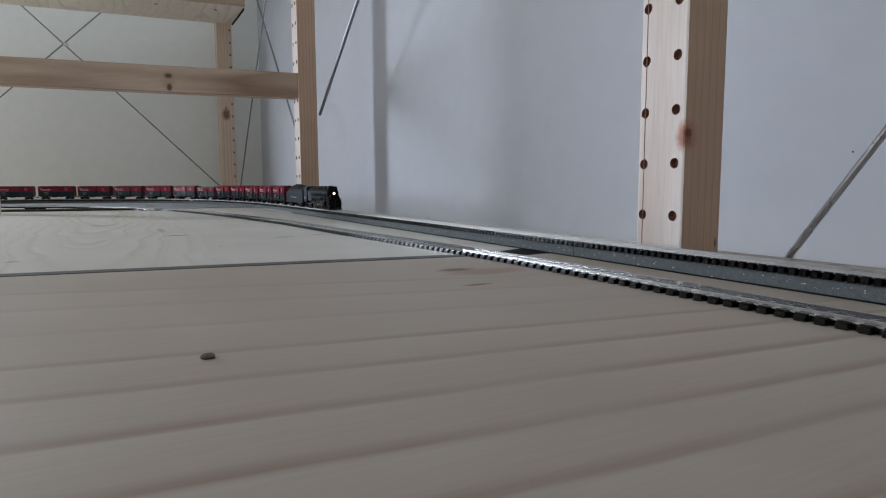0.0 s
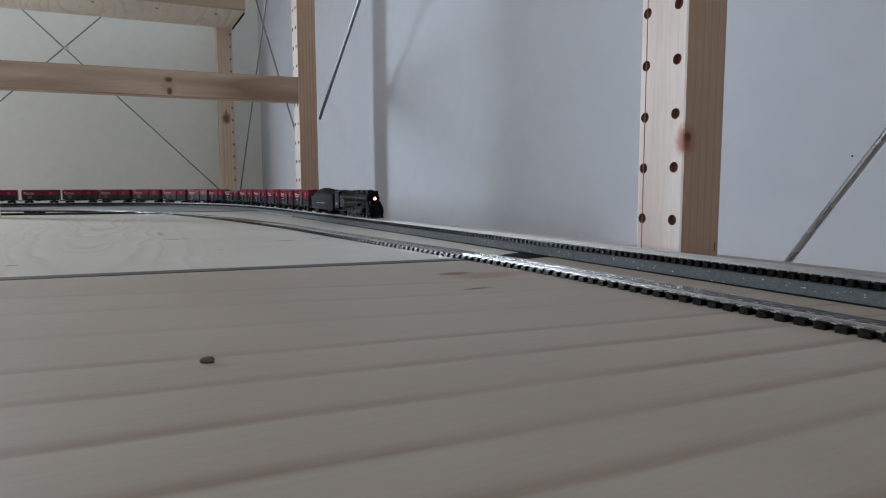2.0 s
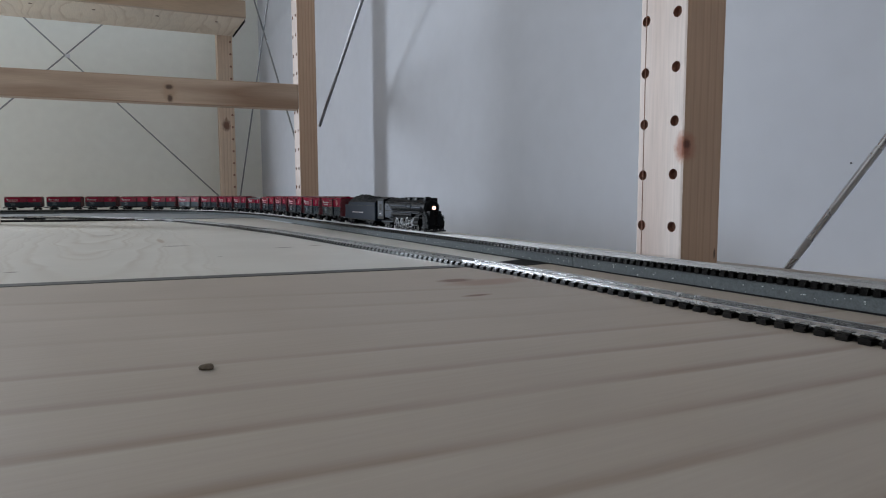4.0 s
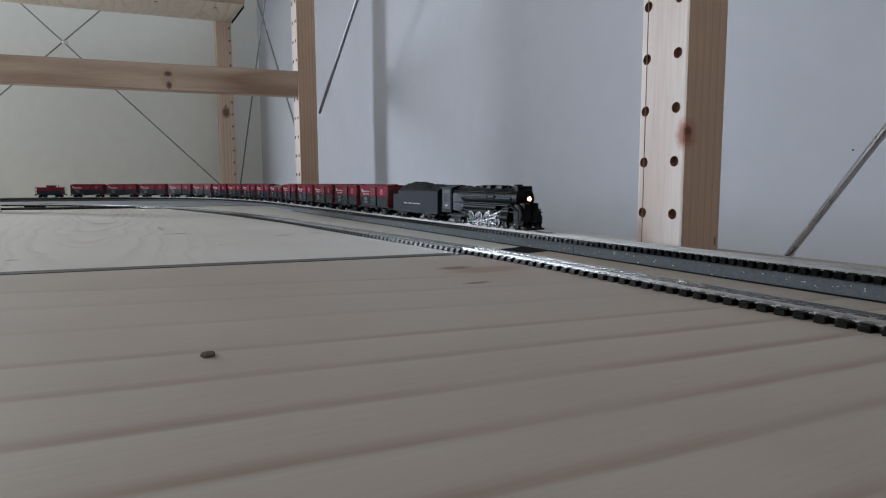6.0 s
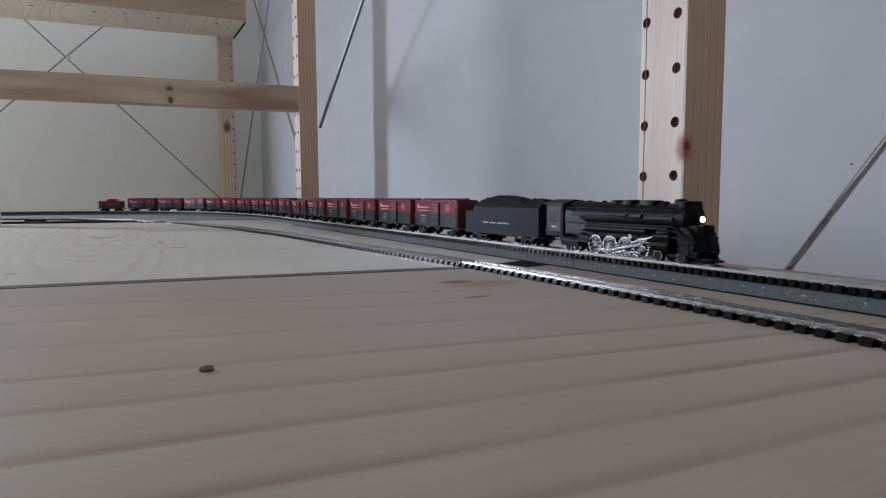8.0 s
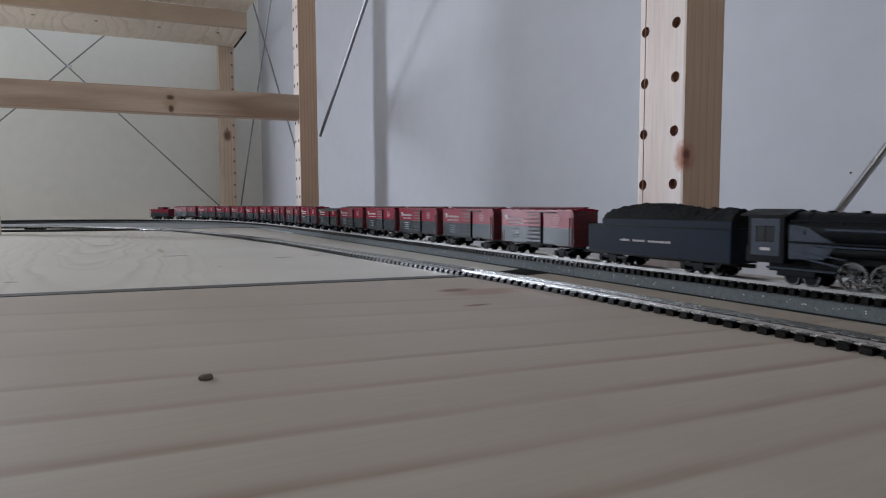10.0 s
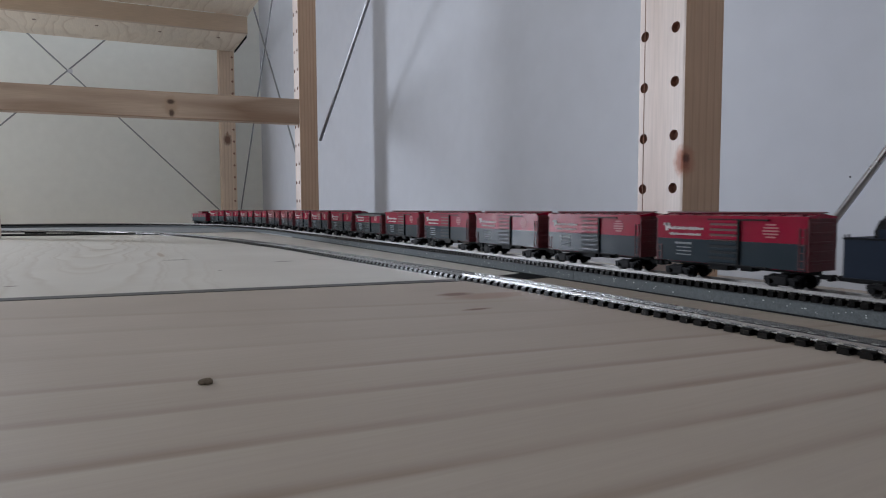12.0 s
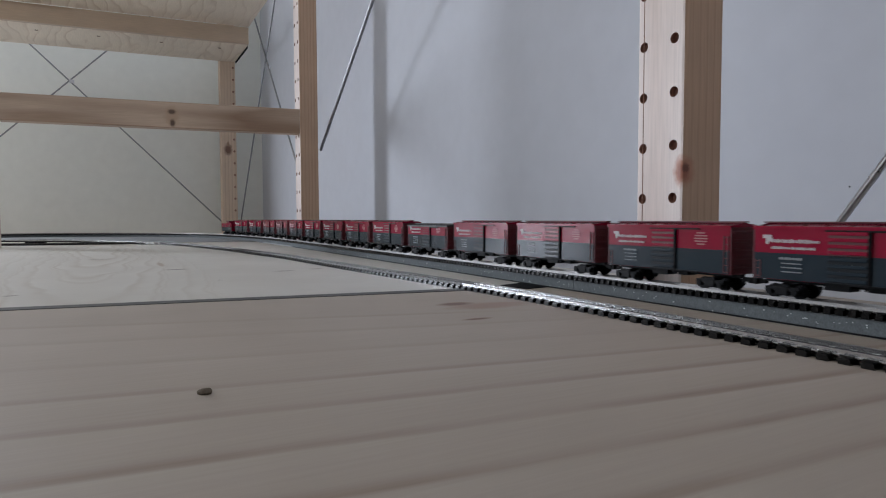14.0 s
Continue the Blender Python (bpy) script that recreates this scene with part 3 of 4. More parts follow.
drilled_post(corner, "post", 0.280, 0.3215, 1.88, 1.915, 0.0, 0.85, [("y", 0.3155, 1.88, 0.0333 + 0.0342 * k) for k in range(15)], wood=PINE_CORNER)

def shelf(outline, z0, z1, label):
    ob = thing("shelf_board", label, "shelf", group="shelf boards")
    bm = bmesh.new()
    prism(bm, outline, z0, z1)
    bmesh.ops.bevel(bm, geom=list(bm.edges), offset=0.0012, segments=1, affect="EDGES")
    part("panel", bm, PINE_SHELF, ob)
    return ob


lower = shelf([(0.322, 1.6810), (0.322, 1.8795), (-0.75, 1.973), (-0.75, 1.7748)], 0.494, 0.530, "pine shelf seen from below with a batten along its front")
bm = bmesh.new()
box(bm, (0, -0.012, 0.494), (1.07, 0, 0.5365), 0.0012)
part("front_batten", bm, PINE_RAIL, lower, "darker pine batten", m=Matrix.Translation((0.322, 1.6808, 0)) @ Matrix.Rotation(radians(175), 4, "Z") @ pose(0, 0.012, 0))
part("bracket", boxes(((0.3222, 1.700, 0.491), (0.3245, 1.875, 0.502))), DARK, lower, "dark metal bracket")
for x in (0.26, 0.12, -0.02, -0.15):
    bm = bmesh.new()
    tube(bm, (x, 1.735 + (0.32 - x) * 0.087, 0.4932), (x, 1.735 + (0.32 - x) * 0.087, 0.4955), 0.004, seg=12)
    part("screw", bm, KNOT, lower)
shelf([(0.322, 1.0990), (0.322, 1.6685), (-0.75, 1.762), (-0.75, 1.20)], 0.537, 0.555, "pine shelf panel seen from below")


def brace(rods, label, clip=None, r=0.0026, metal=WIRE):
    ob = thing("cross_brace", label, "cross brace", group="wire braces")
    for a, b in rods:
        bm = bmesh.new()
        tube(bm, a, b, r, seg=12)
        part("rod", bm, metal, ob, smooth=True)
    if clip:
        bm = bmesh.new()
        box(bm, [c - 0.006 for c in clip], [c + 0.006 for c in clip], 0.0015)
        bmesh.ops.scale(bm, vec=(0.35, 1, 0.8) if clip[0] > 0.3 else (1, 0.35, 0.8), verts=bm.verts, space=Matrix.Translation([-c for c in clip]))
        part("clip", bm, STEEL, ob)


brace([((0.284, 1.9165, 0.033), (-0.27, 1.990, 0.595)), ((-0.44, 2.018, 0.085), (0.275, 1.918, 0.775))], "thin steel cross brace before the far wall", (-0.0895, 1.966, 0.416), 0.0019)
brace([((0.334, 1.905, 0.035), (0.334, 1.27, 0.705)), ((0.330, 1.225, 0.128), (0.330, 1.72, 0.64))], "thin steel cross brace along the wall behind the shelf", (0.332, 1.4823, 0.395), 0.0019)
brace([((0.332, 1.090, 0.1665), (0.332, 0.62, 0.505))], "thin steel brace rod along the painted wall", None, 0.0026)
brace([((0.352, 0.2498, -0.035), (0.352, -0.2472, 0.688))], "steel brace rod rising past the board's edge", None, 0.0021, STEEL)
bm = bmesh.new()
bmesh.ops.create_icosphere(bm, subdivisions=1, radius=0.0006)
tagged(part("nail_dot", bm, DARK, m=pose(ROOM_E - 0.0003, 0.2250, 0.0625)), "tiny dark nail head in the painted wall", "nail")


# ---- train ----
def wheelset(parent, x, r, mat=BOGIE, name="wheelset"):
    if mat is WHEEL:
        bm = bmesh.new()
        for s in (-1, 1):
            for k in range(20):
                m = Matrix.Translation((x, 0, r)) @ Matrix.Rotation(2 * math.pi * k / 20, 4, "Y")
                box(bm, (r - 0.0006, min(s * 0.0050, s * 0.0059), -0.00052), (r + 0.00002, max(s * 0.0050, s * 0.0059), 0.00052), 0, m)
        part("tyre", bm, RIM, parent, "bright steel tyre")
        mat = BOGIE
    bm = bmesh.new()
    tube(bm, (x, -0.0046, r), (x, 0.0046, r), 0.0006, seg=8)
    for s in (-1, 1):
        tube(bm, (x, s * 0.0040, r), (x, s * 0.0056, r), r, seg=18)
        tube(bm, (x, s * 0.0034, r), (x, s * 0.0040, r), r + 0.0004, seg=18)
    return part(name, bm, mat, parent, smooth=True)


def bogie(parent, x, base=0.0108, r=0.0026):
    bg = part("bogie", bogie_frame(x, base, r), BOGIE, parent)
    for s in (-1, 1):
        wheelset(bg, x + s * base / 2, r)
    return bg


def bogie_frame(x, base, r):
    bm = bmesh.new()
    for s in (-1, 1):
        y = s * 0.0072
        box(bm, (x - base / 2 - 0.002, y - 0.0008, r + 0.0004), (x + base / 2 + 0.002, y + 0.0008, r + 0.0020), 0.0003)
        box(bm, (x - 0.0028, y - 0.0011, r - 0.0014), (x + 0.0028, y + 0.0011, r + 0.0024), 0.0004)
        for e in (-1, 1):
            tube(bm, (x + e * base / 2, y - 0.0014, r), (x + e * base / 2, y + 0.0014, r), 0.0013, seg=10)
    box(bm, (x - 0.0025, -0.0072, r), (x + 0.0025, 0.0072, r + 0.0030))
    return bm


def mirrored(rows, bevel=0.0):
    """The same boxes for each long side, a mesh a side: rows of (x0, x1, z0, z1, y_in, y_out)."""
    right, left = bmesh.new(), bmesh.new()
    for x0, x1, z0, z1, yi, yo in rows:
        box(right, (x0, -yo, z0), (x1, -yi, z1), bevel)
        box(left, (x0, yi, z0), (x1, yo, z1), bevel)
    return [right, left]


def roof_mesh(x0, x1, half, z0, rise, over=0.0004, lip=0.0006):
    bm = bmesh.new()
    prof = [(-half - over, z0), (-half - over, z0 + lip), (-half * 0.4, z0 + rise * 0.75), (0, z0 + rise), (half * 0.4, z0 + rise * 0.75), (half + over, z0 + lip), (half + over, z0)]
    ends = [[bm.verts.new((x, y, z)) for y, z in prof] for x in (x0, x1)]
    bm.faces.new(ends[0]), bm.faces.new(list(reversed(ends[1])))
    for i in range(len(prof)):
        j = (i + 1) % len(prof)
        bm.faces.new((ends[0][i], ends[1][i], ends[1][j], ends[0][j]))
    return bm


def script_bar(bm, x0, x1, z0, z1, y, s, rng):
    """A row of uneven strokes that stands for lettering."""
    x = x0
    while x < x1:
        w = rng.uniform(0.4, 1.0) * (z1 - z0) * 0.7
        q = rng.uniform(0, 0.3) * (z1 - z0)
        box(bm, (x, min(s * y, s * (y + 0.0002)), z0 + q * 0.5), (min(x + w, x1), max(s * y, s * (y + 0.0002)), z1 - q))
        x += w + 0.2 * (z1 - z0)


L2, HALF, FLOORZ, SPLIT, EAVE = 0.0378, 0.0093, 0.0076, 0.0185, 0.0287


def boxcar(dark_roof=False):
    car = thing("boxcar", "model boxcar, red above and grey below, with white lettering" if not dark_roof else "lower model boxcar, red and grey with a black roof", "railway car", group="freight train")
    eave = EAVE - 0.0026 if dark_roof else EAVE
    part("body", boxes(((-L2, -HALF, FLOORZ), (L2, HALF, eave)), bevel=0.0004), RED, car)
    part("roof", roof_mesh(-L2 - 0.0004, L2 + 0.0004, HALF, eave - 0.0005, 0.0025, 0.0007, 0.0013), ROOFDARK if dark_roof else RED, car)
    bm = bmesh.new()
    box(bm, (-L2 - 0.0012, -0.0017, eave + 0.0020), (L2 + 0.0012, 0.0017, eave + 0.0026))
    part("roof_walk", bm, ROOFDARK if dark_roof else ENDRED, car, "raised roof walk")
    for k in range(9):
        x = -L2 + 0.003 + k * (2 * L2 - 0.006) / 8
        bm = bmesh.new()
        box(bm, (x - 0.0004, -HALF * 0.95, eave + 0.0005), (x + 0.0004, HALF * 0.95, eave + 0.0014))
        part("roof_seam", bm, ROOFDARK if dark_roof else ENDRED, car)
    part("lower_side", mirrored([(-L2 + 0.0002, L2 - 0.0002, FLOORZ + 0.0002, SPLIT, HALF - 0.0005, HALF + 0.00016)]), GREY, car, "grey lower side panels")
    for e in (-1, 1):
        bm = bmesh.new()
        x = e * (L2 + 0.0001)
        box(bm, (min(x, x + e * 0.0004), -HALF, FLOORZ), (max(x, x + e * 0.0004), HALF, eave))
        for k in range(5):
            z = FLOORZ + 0.003 + k * (0.0032 if dark_roof else 0.0038)
            box(bm, (min(x, x + e * 0.0008), -HALF * 0.85, z), (max(x, x + e * 0.0008), HALF * 0.85, z + 0.0013), 0.0003)
        part("end_panel", bm, ENDRED, car, "dark red ribbed end")
    d0, d1 = -0.0070, 0.0075
    part("door", mirrored([(d0, d1, SPLIT + 0.0001, eave - 0.0012, HALF - 0.0004, HALF + 0.0004)]), ENDRED, car, "dark red sliding door")
    part("door_panel", mirrored([(d0, d1, FLOORZ + 0.0006, SPLIT, HALF - 0.0004, HALF + 0.0004)]), DOORGREY, car, "dark grey lower half of the door")
    for k in range(4):
        z = SPLIT + 0.0005 + k * (0.0017 if dark_roof else 0.0024)
        part("door_rib", mirrored([(d0 + 0.0003, d1 - 0.0003, z, z + 0.0014, HALF, HALF + 0.0011)], 0.0002), RED, car)
        z = FLOORZ + 0.0011 + k * 0.0026
        part("door_rib", mirrored([(d0 + 0.0003, d1 - 0.0003, z, z + 0.0014, HALF, HALF + 0.0011)], 0.0002), GREY, car)
    part("door_rail", mirrored([(d0 - 0.001, d1 + 0.014, eave - 0.0012, eave - 0.0006, HALF, HALF + 0.0010), (d0 - 0.001, d1 + 0.014, FLOORZ, FLOORZ + 0.0006, HALF, HALF + 0.0010), (d1, d1 + 0.0007, FLOORZ, eave - 0.001, HALF, HALF + 0.0011)]), BOGIE, car)
    for sd in (-1, 1):
        for x0, steps in ((L2 - 0.0032, 6), (-L2 + 0.0006, 3)):
            bm = bmesh.new()
            y0, y1 = sorted((sd * HALF, sd * (HALF + 0.0005)))
            for k in range(steps):
                box(bm, (x0, y0, FLOORZ + 0.001 + k * 0.0031), (x0 + 0.0026, y1, FLOORZ + 0.0013 + k * 0.0031))
            for x in (x0, x0 + 0.0023):
                box(bm, (x, y0, FLOORZ + 0.0006), (x + 0.0003, y1, FLOORZ + 0.0018 + (steps - 1) * 0.0031))
            part("ladder", bm, ENDRED, car)
    rng = random.Random(3)
    bm = bmesh.new()
    for s in (-1, 1):
        y = HALF + 0.0002
        box(bm, (-0.0325, min(s * y, s * (y + 0.0002)), SPLIT + 0.0036), (-0.0312, max(s * y, s * (y + 0.0002)), SPLIT + 0.0074), 0)
        box(bm, (-0.0338, min(s * y, s * (y + 0.0002)), SPLIT + 0.0060), (-0.0300, max(s * y, s * (y + 0.0002)), SPLIT + 0.0074), 0)
        box(bm, (-0.0312, min(s * y, s * (y + 0.0002)), SPLIT + 0.0046), (-0.0296, max(s * y, s * (y + 0.0002)), SPLIT + 0.0062), 0)
        script_bar(bm, -0.0295, -0.0105, SPLIT + 0.0042, SPLIT + 0.0058, y, s, rng)
        script_bar(bm, -0.0300, -0.0120, SPLIT + 0.0016, SPLIT + 0.0028, y, s, rng)
    part("script_lettering", bm, MARK, car, "white lettering bars")
    bm = bmesh.new()
    for s in (-1, 1):
        y = HALF + 0.0003
        script_bar(bm, -0.0265, -0.0170, SPLIT - 0.0026, SPLIT - 0.0015, y, s, rng)
        for k in range(3):
            script_bar(bm, -0.0255, -0.0170, SPLIT - 0.0043 - k * 0.0017, SPLIT - 0.0037 - k * 0.0017, y, s, rng)
    part("data_lettering", bm, PALE, car, "small pale data bars")
    bm = bmesh.new()
    for s in (-1, 1):
        y = HALF + 0.0002
        for k, w in enumerate((0.0022, 0.0034, 0.0037, 0.0034, 0.0022)):
            z = SPLIT + 0.0020 + k * 0.0013
            box(bm, (0.0225 - w, min(s * y, s * (y + 0.0002)), z), (0.0225 + w, max(s * y, s * (y + 0.0002)), z + 0.0006))
    part("emblem", bm, material("faded emblem", (0.36, 0.085, 0.105), 0.5) if "faded emblem" not in bpy.data.materials else bpy.data.materials["faded emblem"], car, "round faded emblem")
    bm = boxes(((-0.012, -0.0035, 0.0045), (-0.002, 0.0035, 0.0076)), ((0.004, -0.003, 0.0050), (0.010, 0.003, 0.0076)), ((-L2, -0.0012, 0.0058), (L2, 0.0012, 0.0076)), bevel=0.0002)
    for s in (-1, 1):
        box(bm, (0.0055, s * 0.0078 - 0.0003, 0.0058), (0.0063, s * 0.0078 + 0.0003, 0.0076))
    part("underframe", bm, BOGIE, car)
    for e in (-1, 1):
        bogie(car, e * 0.0262)
        part("coupler", boxes(((min(e * L2, e * (L2 + 0.0056)), -0.0011, 0.0045), (max(e * L2, e * (L2 + 0.0056)), 0.0011, 0.0064)), ((min(e * (L2 + 0.0036), e * (L2 + 0.0056)), -0.0021, 0.0040), (max(e * (L2 + 0.0036), e * (L2 + 0.0056)), 0.0021, 0.0066)), bevel=0.0004), BOGIE, car)
    return car


def caboose():
    c = thing("caboose", "short red model caboose with a roof cupola", "railway car", group="freight train")
    h = 0.023
    part("body", boxes(((-0.0268, -HALF, 0.0074), (0.0268, HALF, h)), bevel=0.0004), RED, c)
    part("lower_side", mirrored([(-0.0266, 0.0266, 0.0075, 0.0158, HALF - 0.0005, HALF + 0.00016)]), GREY, c, "grey lower side panels")
    part("roof", roof_mesh(-0.0305, 0.0305, HALF, h, 0.0018), RED, c)
    cup = part("cupola", boxes(((-0.006, -0.0075, h), (0.010, 0.0075, h + 0.0048)), bevel=0.0004), RED, c)
    part("cupola_roof", boxes(((-0.0072, -0.0083, h + 0.0047), (0.0112, 0.0083, h + 0.0057)), bevel=0.0004), ENDRED, cup)
    part("cupola_window", mirrored([(-0.004, 0.0005, h + 0.0018, h + 0.0040, 0.0072, 0.0077), (0.0035, 0.008, h + 0.0018, h + 0.0040, 0.0072, 0.0077)]), GLASS, cup)
    for x in (-0.0175, -0.0075, 0.0065, 0.0155):
        part("window", mirrored([(x, x + 0.0036, 0.0162, 0.0205, HALF - 0.0002, HALF + 0.0004)]), GLASS, c)
    for e in (-1, 1):
        bm = boxes(((min(e * 0.0268, e * 0.0305), -HALF, 0.0066), (max(e * 0.0268, e * 0.0305), HALF, 0.0076)))
        for y in (-HALF + 0.0004, 0, HALF - 0.0004):
            tube(bm, (e * 0.0300, y, 0.0070), (e * 0.0300, y, h + (0.0006 if y else -0.006)), 0.0004, seg=6)
        tube(bm, (e * 0.0300, -HALF, 0.0150), (e * 0.0300, HALF, 0.0150), 0.0004, seg=6)
        part("end_platform", bm, BOGIE, c, "black end platform with railings")
        bogie(c, e * 0.0175)
        part("coupler", boxes(((min(e * 0.0300, e * 0.0350), -0.0011, 0.0045), (max(e * 0.0300, e * 0.0350), 0.0011, 0.0066)), bevel=0.0004), BOGIE, c)
    part("underframe", boxes(((-0.0235, -0.003, 0.0052), (0.0235, 0.003, 0.0075)), bevel=0.0003), BOGIE, c)
    part("stove_pipe", (lambda b: (tube(b, (0.016, 0.004, h), (0.016, 0.004, h + 0.006), 0.0009, seg=8), b)[1])(bmesh.new()), BOGIE, c)
    return c


def tender():
    t = thing("tender", "slate-grey model tender heaped with black coal", "railway tender", group="freight train")
    a, b = -0.0490, 0.0440
    bm = boxes(((a, -0.0090, 0.0060), (b, 0.0090, 0.0220)), bevel=0.0008)
    part("body", bm, SLATE, t)
    bm = bmesh.new()
    for s in (-1, 1):
        box(bm, (a + 0.012, min(s * 0.0072, s * 0.0090), 0.0215), (b, max(s * 0.0072, s * 0.0090), 0.0252), 0.0005)
    box(bm, (a + 0.012, -0.0090, 0.0215), (a + 0.0135, 0.0090, 0.0245), 0.0004)
    part("coal_board", bm, SLATE, t)
    part("deck_rim", mirrored([(a, b, 0.0212, 0.0219, 0.0088, 0.0093), (a, b, 0.0060, 0.0070, 0.0088, 0.0093)], 0.0001), BLACK, t)
    bm = bmesh.new()
    nx, ny = 44, 14
    grid = []
    for i in range(nx + 1):
        row = []
        for j in range(ny + 1):
            x, y = a + 0.010 + (b - a - 0.011) * i / nx, -0.0078 + 0.0156 * j / ny
            u = i / nx
            hump = 0.0098 * math.sin(math.pi * min(1, 0.16 + u * 0.85)) ** 0.7 if u < 0.79 else 0.0072
            hgt = max(0.0, hump * (1 - (y / 0.0090) ** 2) + 0.0016 * noise.noise(Vector((x, y, 0.3)) * 420) + 0.0011 * noise.noise(Vector((x, y, 0.9)) * 1100))
            row.append(bm.verts.new((x, y, 0.0235 + hgt)))
        grid.append(row)
    for i in range(nx):
        for j in range(ny):
            bm.faces.new((grid[i][j], grid[i + 1][j], grid[i + 1][j + 1], grid[i][j + 1]))
    rim = [v for v in bm.verts if v.is_boundary]
    ex = bmesh.ops.extrude_edge_only(bm, edges=[e for e in bm.edges if e.is_boundary])
    for v in ex["geom"]:
        if isinstance(v, bmesh.types.BMVert):
            v.co.z = 0.0215
    part("coal_load", bm, COAL, t, "heap of matt black coal")
    bm = bmesh.new()
    rng = random.Random(8)
    for s in (-1, 1):
        for x0, x1 in ((-0.0235, -0.0170), (-0.0145, -0.0065), (-0.0040, 0.0105)):
            script_bar(bm, x0, x1, 0.0134, 0.0148, 0.00905, s, rng)
    part("lettering", bm, MARK, t, "white lettering bars")
    bm = bmesh.new()
    tube(bm, (a - 0.0004, -0.007, 0.008), (a - 0.0004, -0.007, 0.023), 0.0003, seg=6)
    tube(bm, (a - 0.0004, -0.0045, 0.008), (a - 0.0004, -0.0045, 0.023), 0.0003, seg=6)
    for k in range(6):
        tube(bm, (a - 0.0004, -0.007, 0.009 + k * 0.0025), (a - 0.0004, -0.0045, 0.009 + k * 0.0025), 0.00025, seg=6)
    part("ladder", bm, BLACK, t)
    for x in (-0.0300, 0.0265):
        bg = part("bogie", bogie_frame(x, 0.018, 0.0030), BOGIE, t)
        for k in (-1, 0, 1):
            wheelset(bg, x + k * 0.0082, 0.0028, WHEEL)
    part("underframe", boxes(((a, -0.0035, 0.0046), (b, 0.0035, 0.0062)), bevel=0.0003), BOGIE, t)
    part("coupler", boxes(((a - 0.0060, -0.0011, 0.0045), (a, 0.0011, 0.0066)), bevel=0.0004), BOGIE, t)
    part("drawbar", boxes(((b, -0.0014, 0.0045), (b + 0.0052, 0.0014, 0.0062)), bevel=0.0003), BOGIE, t)
    return t


DRIVER_R, DRIVER_X = 0.0055, (-0.0110, 0.0008, 0.0126, 0.0242)


def spoked_wheel(parent, x):
    ob = new("driver")
    ob.parent, ob.matrix_basis = parent, pose(x, 0, DRIVER_R)
    bm, tyre = bmesh.new(), bmesh.new()
    tube(bm, (0, -0.0046, 0), (0, 0.0046, 0), 0.0008, seg=8)
    for s in (-1, 1):
        n = 36
        rings = []
        for r, y in ((0.0047, 0.0042), (DRIVER_R, 0.0042), (DRIVER_R, 0.0058), (0.0047, 0.0058)):
            rings.append([tyre.verts.new((r * math.cos(2 * math.pi * k / n), s * y, r * math.sin(2 * math.pi * k / n))) for k in range(n)])
        for q in range(4):
            A, B = rings[q], rings[(q + 1) % 4]
            for k in range(n):
                tyre.faces.new((A[k], A[(k + 1) % n], B[(k + 1) % n], B[k]))
        tube(bm, (0, s * 0.0046, 0), (0, s * 0.0060, 0), 0.0012, seg=12)
        for k in range(10):
            m = Matrix.Rotation(2 * math.pi * k / 10, 4, "Y")
            box(bm, (0.0008, min(s * 0.0047, s * 0.0055), -0.00028), (0.0049, max(s * 0.0047, s * 0.0055), 0.00028), 0, m)
        w = Matrix.Rotation(math.pi, 4, "Y")
        box(bm, (0.0030, min(s * 0.0047, s * 0.0056), -0.0020), (0.0048, max(s * 0.0047, s * 0.0056), 0.0020), 0, w)
        tube(bm, (0.0026, s * 0.0050, 0), (0.0026, s * 0.0074, 0), 0.0006, seg=8)
    part("wheel_center", bm, WHEEL, ob, "dark steel spokes")
    part("tyre", tyre, RIM, ob, "bright steel tyre", True)
    return ob


